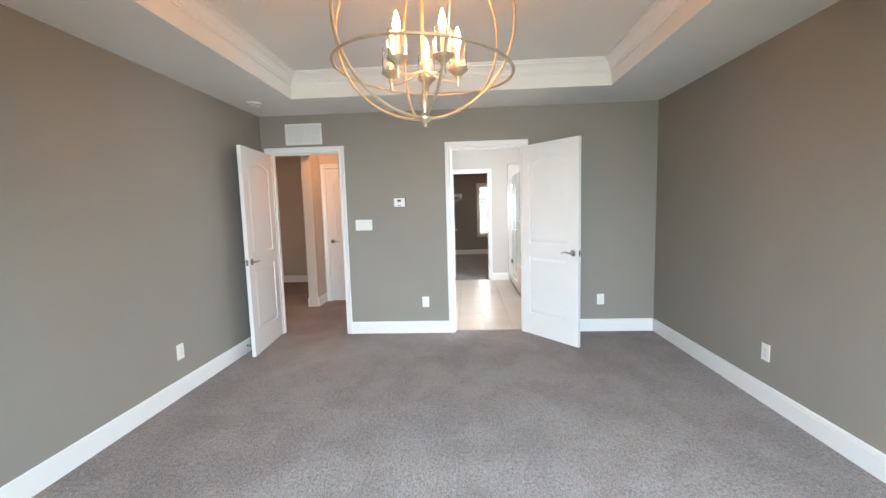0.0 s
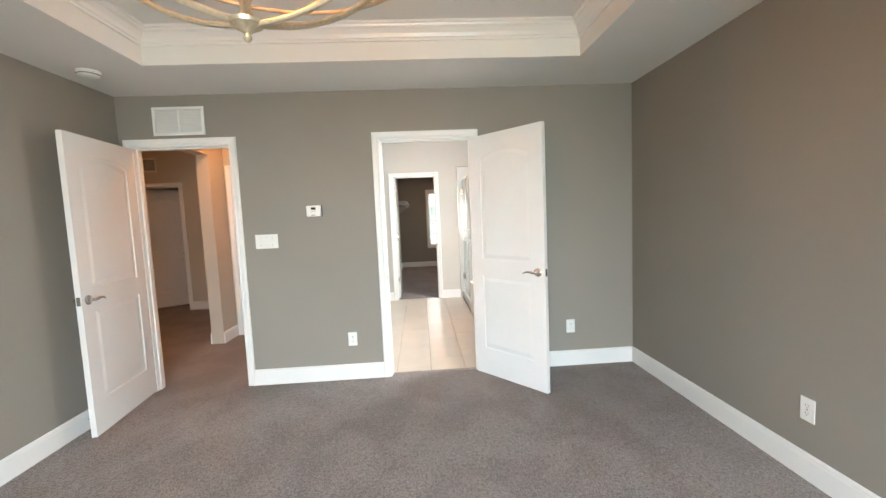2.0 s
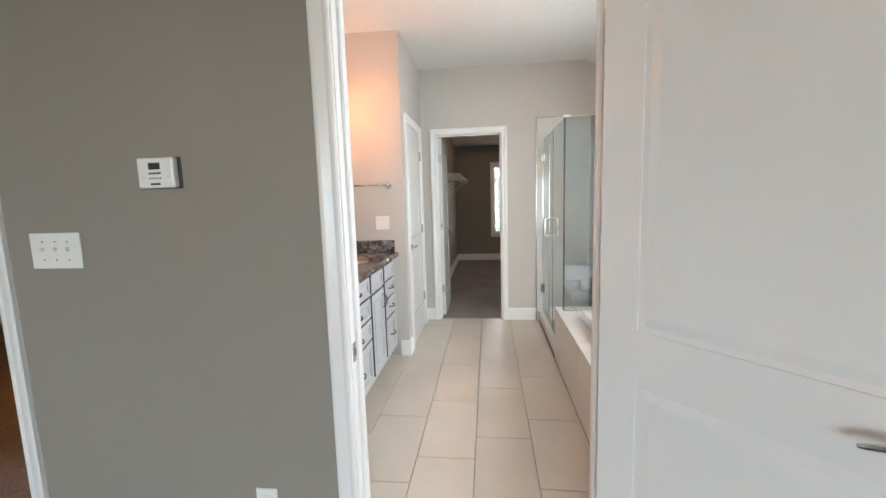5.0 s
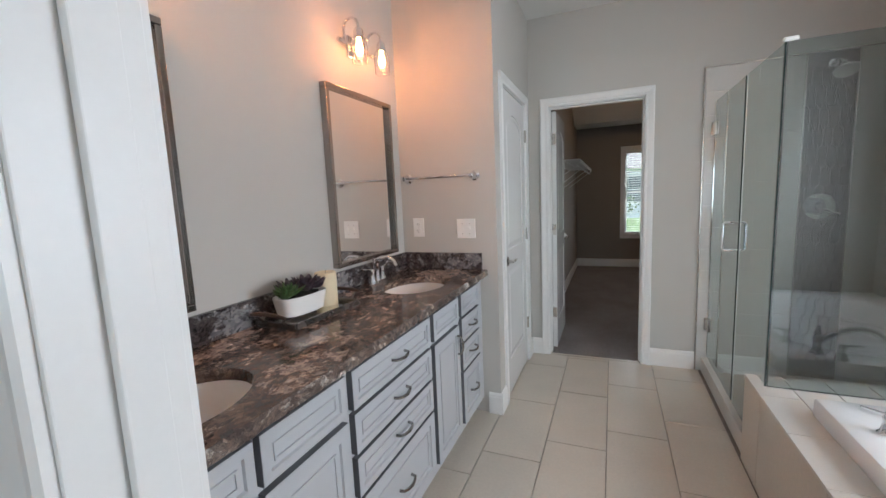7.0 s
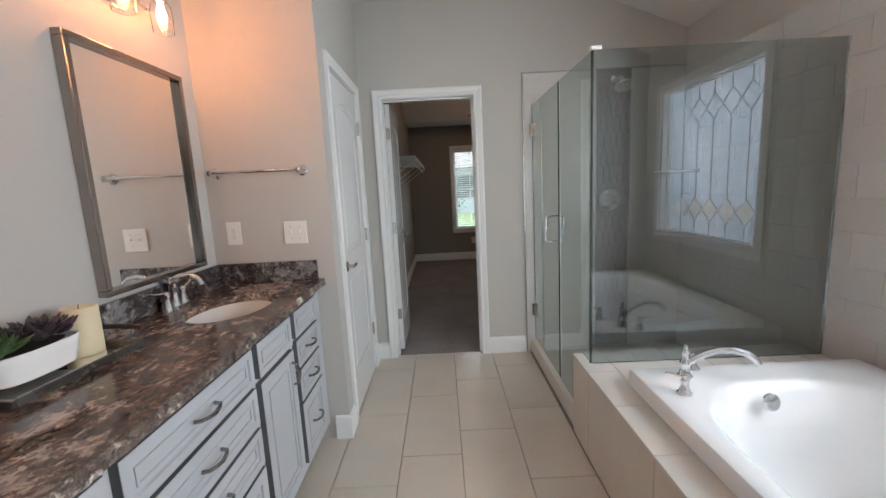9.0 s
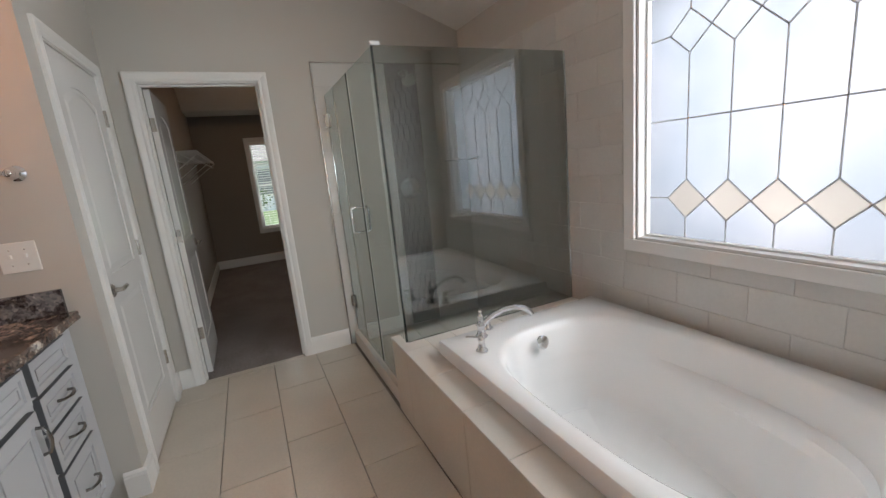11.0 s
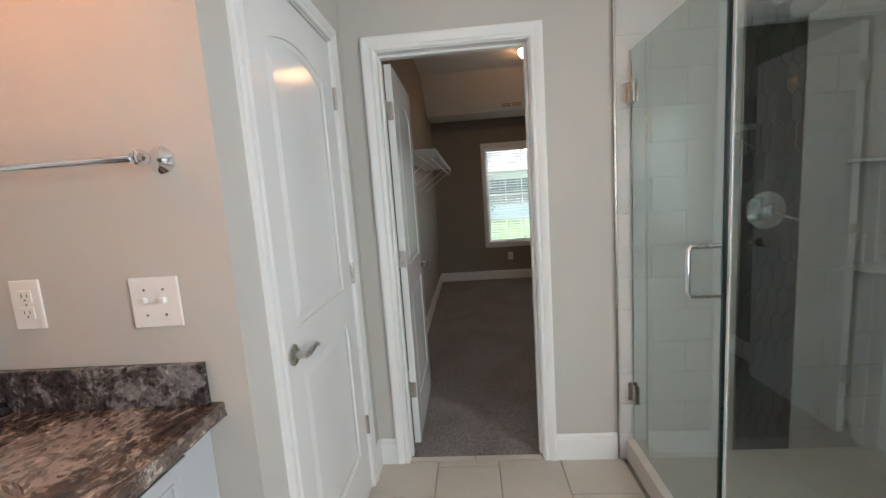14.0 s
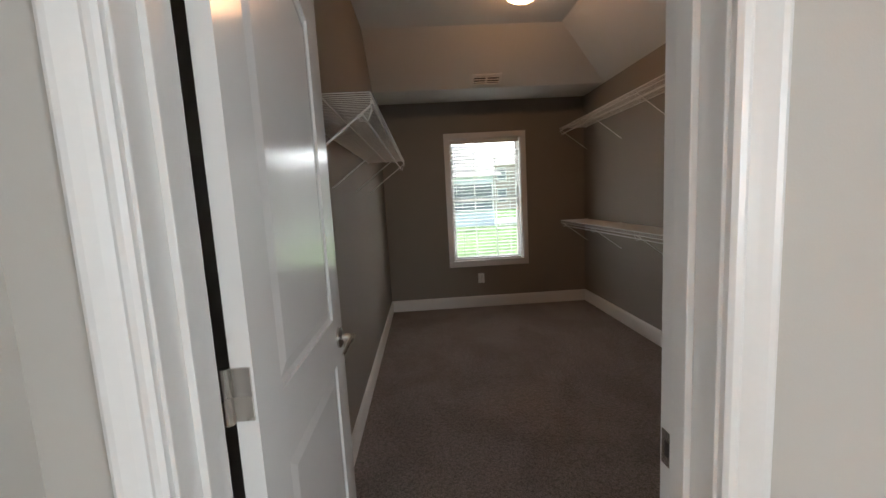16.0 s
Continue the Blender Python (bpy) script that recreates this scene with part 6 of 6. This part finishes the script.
# bathroom floor: 31 x 60 cm tiles, each column shifted by a third
floor_bath = structure("floor_bath", boxes((X_VAN, XR, 5.80, Y_CL + 0.03, -0.06, -0.0095)), "grout", "sand-coloured porcelain tile floor with thin grout")
J = 0.004
for k in range(-2, 5):
    xa, xb = 1.558 + 0.3105 * k, 1.558 + 0.3105 * (k + 1)
    xs = clipped(xa, xb, 1.30, DX + 0.010)
    if not xs:
        continue
    y = 7.54 + 0.202 * k - 0.606 * 6
    while y < 9.1:
        ys = clipped(y, y + 0.606, 5.802, Y_CL - 0.001)
        if ys:
            tile(floor_bath, "floor_tile", pose((xs[0] + xs[1]) / 2, (ys[0] + ys[1]) / 2, -0.0092, random.uniform(-0.04, 0.04), random.uniform(-0.04, 0.04), 0), xs[1] - xs[0] - J, ys[1] - ys[0] - J, 0.009)
        y += 0.606
for k in range(1, 3):
    xa, xb = C_DOOR[0] + 0.3435 * (k - 1), C_DOOR[0] + 0.3435 * k
    tile(floor_bath, "floor_tile", pose((xa + xb) / 2, Y_CL + 0.022, -0.0092), xb - xa - J, 0.036, 0.009)

# wall tiles, running bond, round the tub and in the shower
RH, RL, T0 = 0.1548, 0.3096, 0.9155
FACE_E = Matrix(((0, 0, -1, 0), (-1, 0, 0, 0), (0, 1, 0, 0), (0, 0, 0, 1)))   # tile x to -y, tile y up, facing -x
FACE_N = Matrix(((1, 0, 0, 0), (0, 0, -1, 0), (0, 1, 0, 0), (0, 0, 0, 1)))    # tile x along x, tile y up, facing -y
wall_tiles = structure("trim_wall_tiling", boxes((XR - 0.0122, XR - 0.0005, 5.831, 6.036, 0, 2.16), (XR - 0.0122, XR - 0.0005, 7.314, Y_CL - 0.001, 0, 2.16), (XR - 0.0122, XR - 0.0005, 6.036, 7.314, 0, 0.834), (XR - 0.0122, XR - 0.0005, 6.036, 7.314, 2.097, 2.16)), "wall_grout", "pale grey glazed wall tiles in running bond beside the tub")
shower_tiles = structure("trim_shower_tiling", boxes((2.782, 3.3245, Y_CL - 0.0122, Y_CL - 0.0005, 0, 2.16), (3.3245, 3.5855, Y_CL - 0.006, Y_CL - 0.0005, 0, 2.16), (3.5855, XR - 0.0125, Y_CL - 0.0122, Y_CL - 0.0005, 0, 2.16)), "wall_grout", "pale grey glazed shower tiles with a charcoal picket strip")
row = 0
z = T0 - RH * 6
while z < 2.16:
    zs = clipped(z, z + RH, 0.03, 2.16)
    if zs:
        shift = RL / 2 if row % 2 else 0.0
        y = Y_CL - 0.016 - shift - 0.10
        y = y + RL
        while y > 5.85:
            ys = clipped(y - RL, y, 5.832, Y_CL - 0.016)
            if ys and zs[1] > (DZ if ys[0] < 7.8 else 0.0):
                pieces = [ys] if (zs[1] <= 0.834 or zs[0] >= 2.097) else subtract(ys[0], ys[1], 6.036, 7.314)
                for a, b in pieces:
                    tile(wall_tiles, "wall_tile", pose(XR - 0.006, (a + b) / 2, (zs[0] + zs[1]) / 2) @ FACE_E, b - a - 0.0026, zs[1] - zs[0] - 0.0026, 0.009)
                if not pieces or len(pieces) != 1 or pieces[0] != ys:
                    for za, zb in subtract(zs[0], zs[1], 0.834, 2.097):
                        inner = clipped(ys[0], ys[1], 6.036, 7.314)
                        if inner:
                            tile(wall_tiles, "wall_tile", pose(XR - 0.006, (inner[0] + inner[1]) / 2, (za + zb) / 2) @ FACE_E, inner[1] - inner[0] - 0.0026, zb - za - 0.0026, 0.009)
            y -= RL
        x = 2.94 - RL * 2 + (RL / 2 if row % 2 else 0.0)
        while x < 4.0:
            xs = clipped(x, x + RL, 2.783, XR - 0.016)
            if xs:
                for a, b in subtract(xs[0], xs[1], 3.325, 3.585):
                    tile(shower_tiles, "wall_tile", pose((a + b) / 2, Y_CL - 0.006, (zs[0] + zs[1]) / 2) @ FACE_N, b - a - 0.0026, zs[1] - zs[0] - 0.0026, 0.009)
            x += RL
    row += 1
    z += RH

# charcoal picket strip
accent = part("picket_strip", boxes((3.332, 3.578, Y_CL - 0.0085, Y_CL - 0.0062, 0.03, 2.16)), "picket_grout", shower_tiles, "charcoal picket tile strip")
PW, PH, PT = 0.0492, 0.150, 0.026
pm = bmesh.new()
w2, h2 = PW / 2 - 0.0016, PH / 2 - 0.0016
hexa = [(0, -h2), (w2, -h2 + PT), (w2, h2 - PT), (0, h2), (-w2, h2 - PT), (-w2, -h2 + PT)]
add_prism(pm, hexa, [(x * 0.94, y * 0.98) for x, y in hexa], 0, 0.006)
picket_mesh = mesh_from("picket_tile", pm, "picket")
half_mesh = {}
for side in (-1, 1):
    pm = bmesh.new()
    half = [(0, -h2), (side * w2, -h2 + PT), (side * w2, h2 - PT), (0, h2)]
    add_prism(pm, half, [(x * 0.94, y * 0.98) for x, y in half], 0, 0.006)
    half_mesh[side] = mesh_from("picket_tile", pm, "picket")
for r in range(-1, 19):
    for c in range(-1, 7):
        cx = 3.332 + PW * (c + (0.5 if r % 2 else 0.0))
        cz = 0.03 + (PH - PT) * r
        if 3.332 - PW * 0.1 <= cx <= 3.578 + PW * 0.1 and 0.03 + PH * 0.3 <= cz <= 2.16 - PH * 0.45:
            ob = new("picket_tile", half_mesh[1] if cx < 3.34 else half_mesh[-1] if cx > 3.57 else picket_mesh)
            ob.parent = accent
            ob.matrix_basis = pose(cx, Y_CL - 0.0085, cz, random.uniform(-0.5, 0.5), 0, 0) @ FACE_N

# tub deck: tiled front and pale top
deck = bpy.data.objects["tub_deck"]
for y in range(7):
    ys = clipped(5.832 + 0.305 * y, 5.832 + 0.305 * (y + 1), 5.832, 7.892)
    if ys:
        cy, ly = (ys[0] + ys[1]) / 2, ys[1] - ys[0] - 0.003
        tile(deck, "deck", pose((DX + 2.945) / 2, cy, DZ - 0.012), 2.945 - DX, ly, 0.012, "deck_tile")
        if y % 2 == 0:
            cy, ly = min(ys[0] + 0.305, (ys[0] + 7.892) / 2), min(0.61, 7.892 - ys[0]) - 0.003
            tile(deck, "floor_tile", pose(DX + 0.012, cy, DZ * 0.5 - 0.006) @ Matrix(((0, 0, -1, 0), (-1, 0, 0, 0), (0, 1, 0, 0), (0, 0, 0, 1))), ly, DZ - 0.016, 0.010, "front_tile")
for k in range(8):
    xs = clipped(2.947 + 0.155 * k, 2.947 + 0.155 * (k + 1), 2.947, XR - 0.016)
    if xs:
        tile(deck, "deck", pose((xs[0] + xs[1]) / 2, 7.697, DZ - 0.012), xs[1] - xs[0] - 0.003, 0.392, 0.012, "deck_tile")
        tile(deck, "deck", pose((xs[0] + xs[1]) / 2, 5.912, DZ - 0.012), xs[1] - xs[0] - 0.003, 0.118, 0.012, "deck_tile")
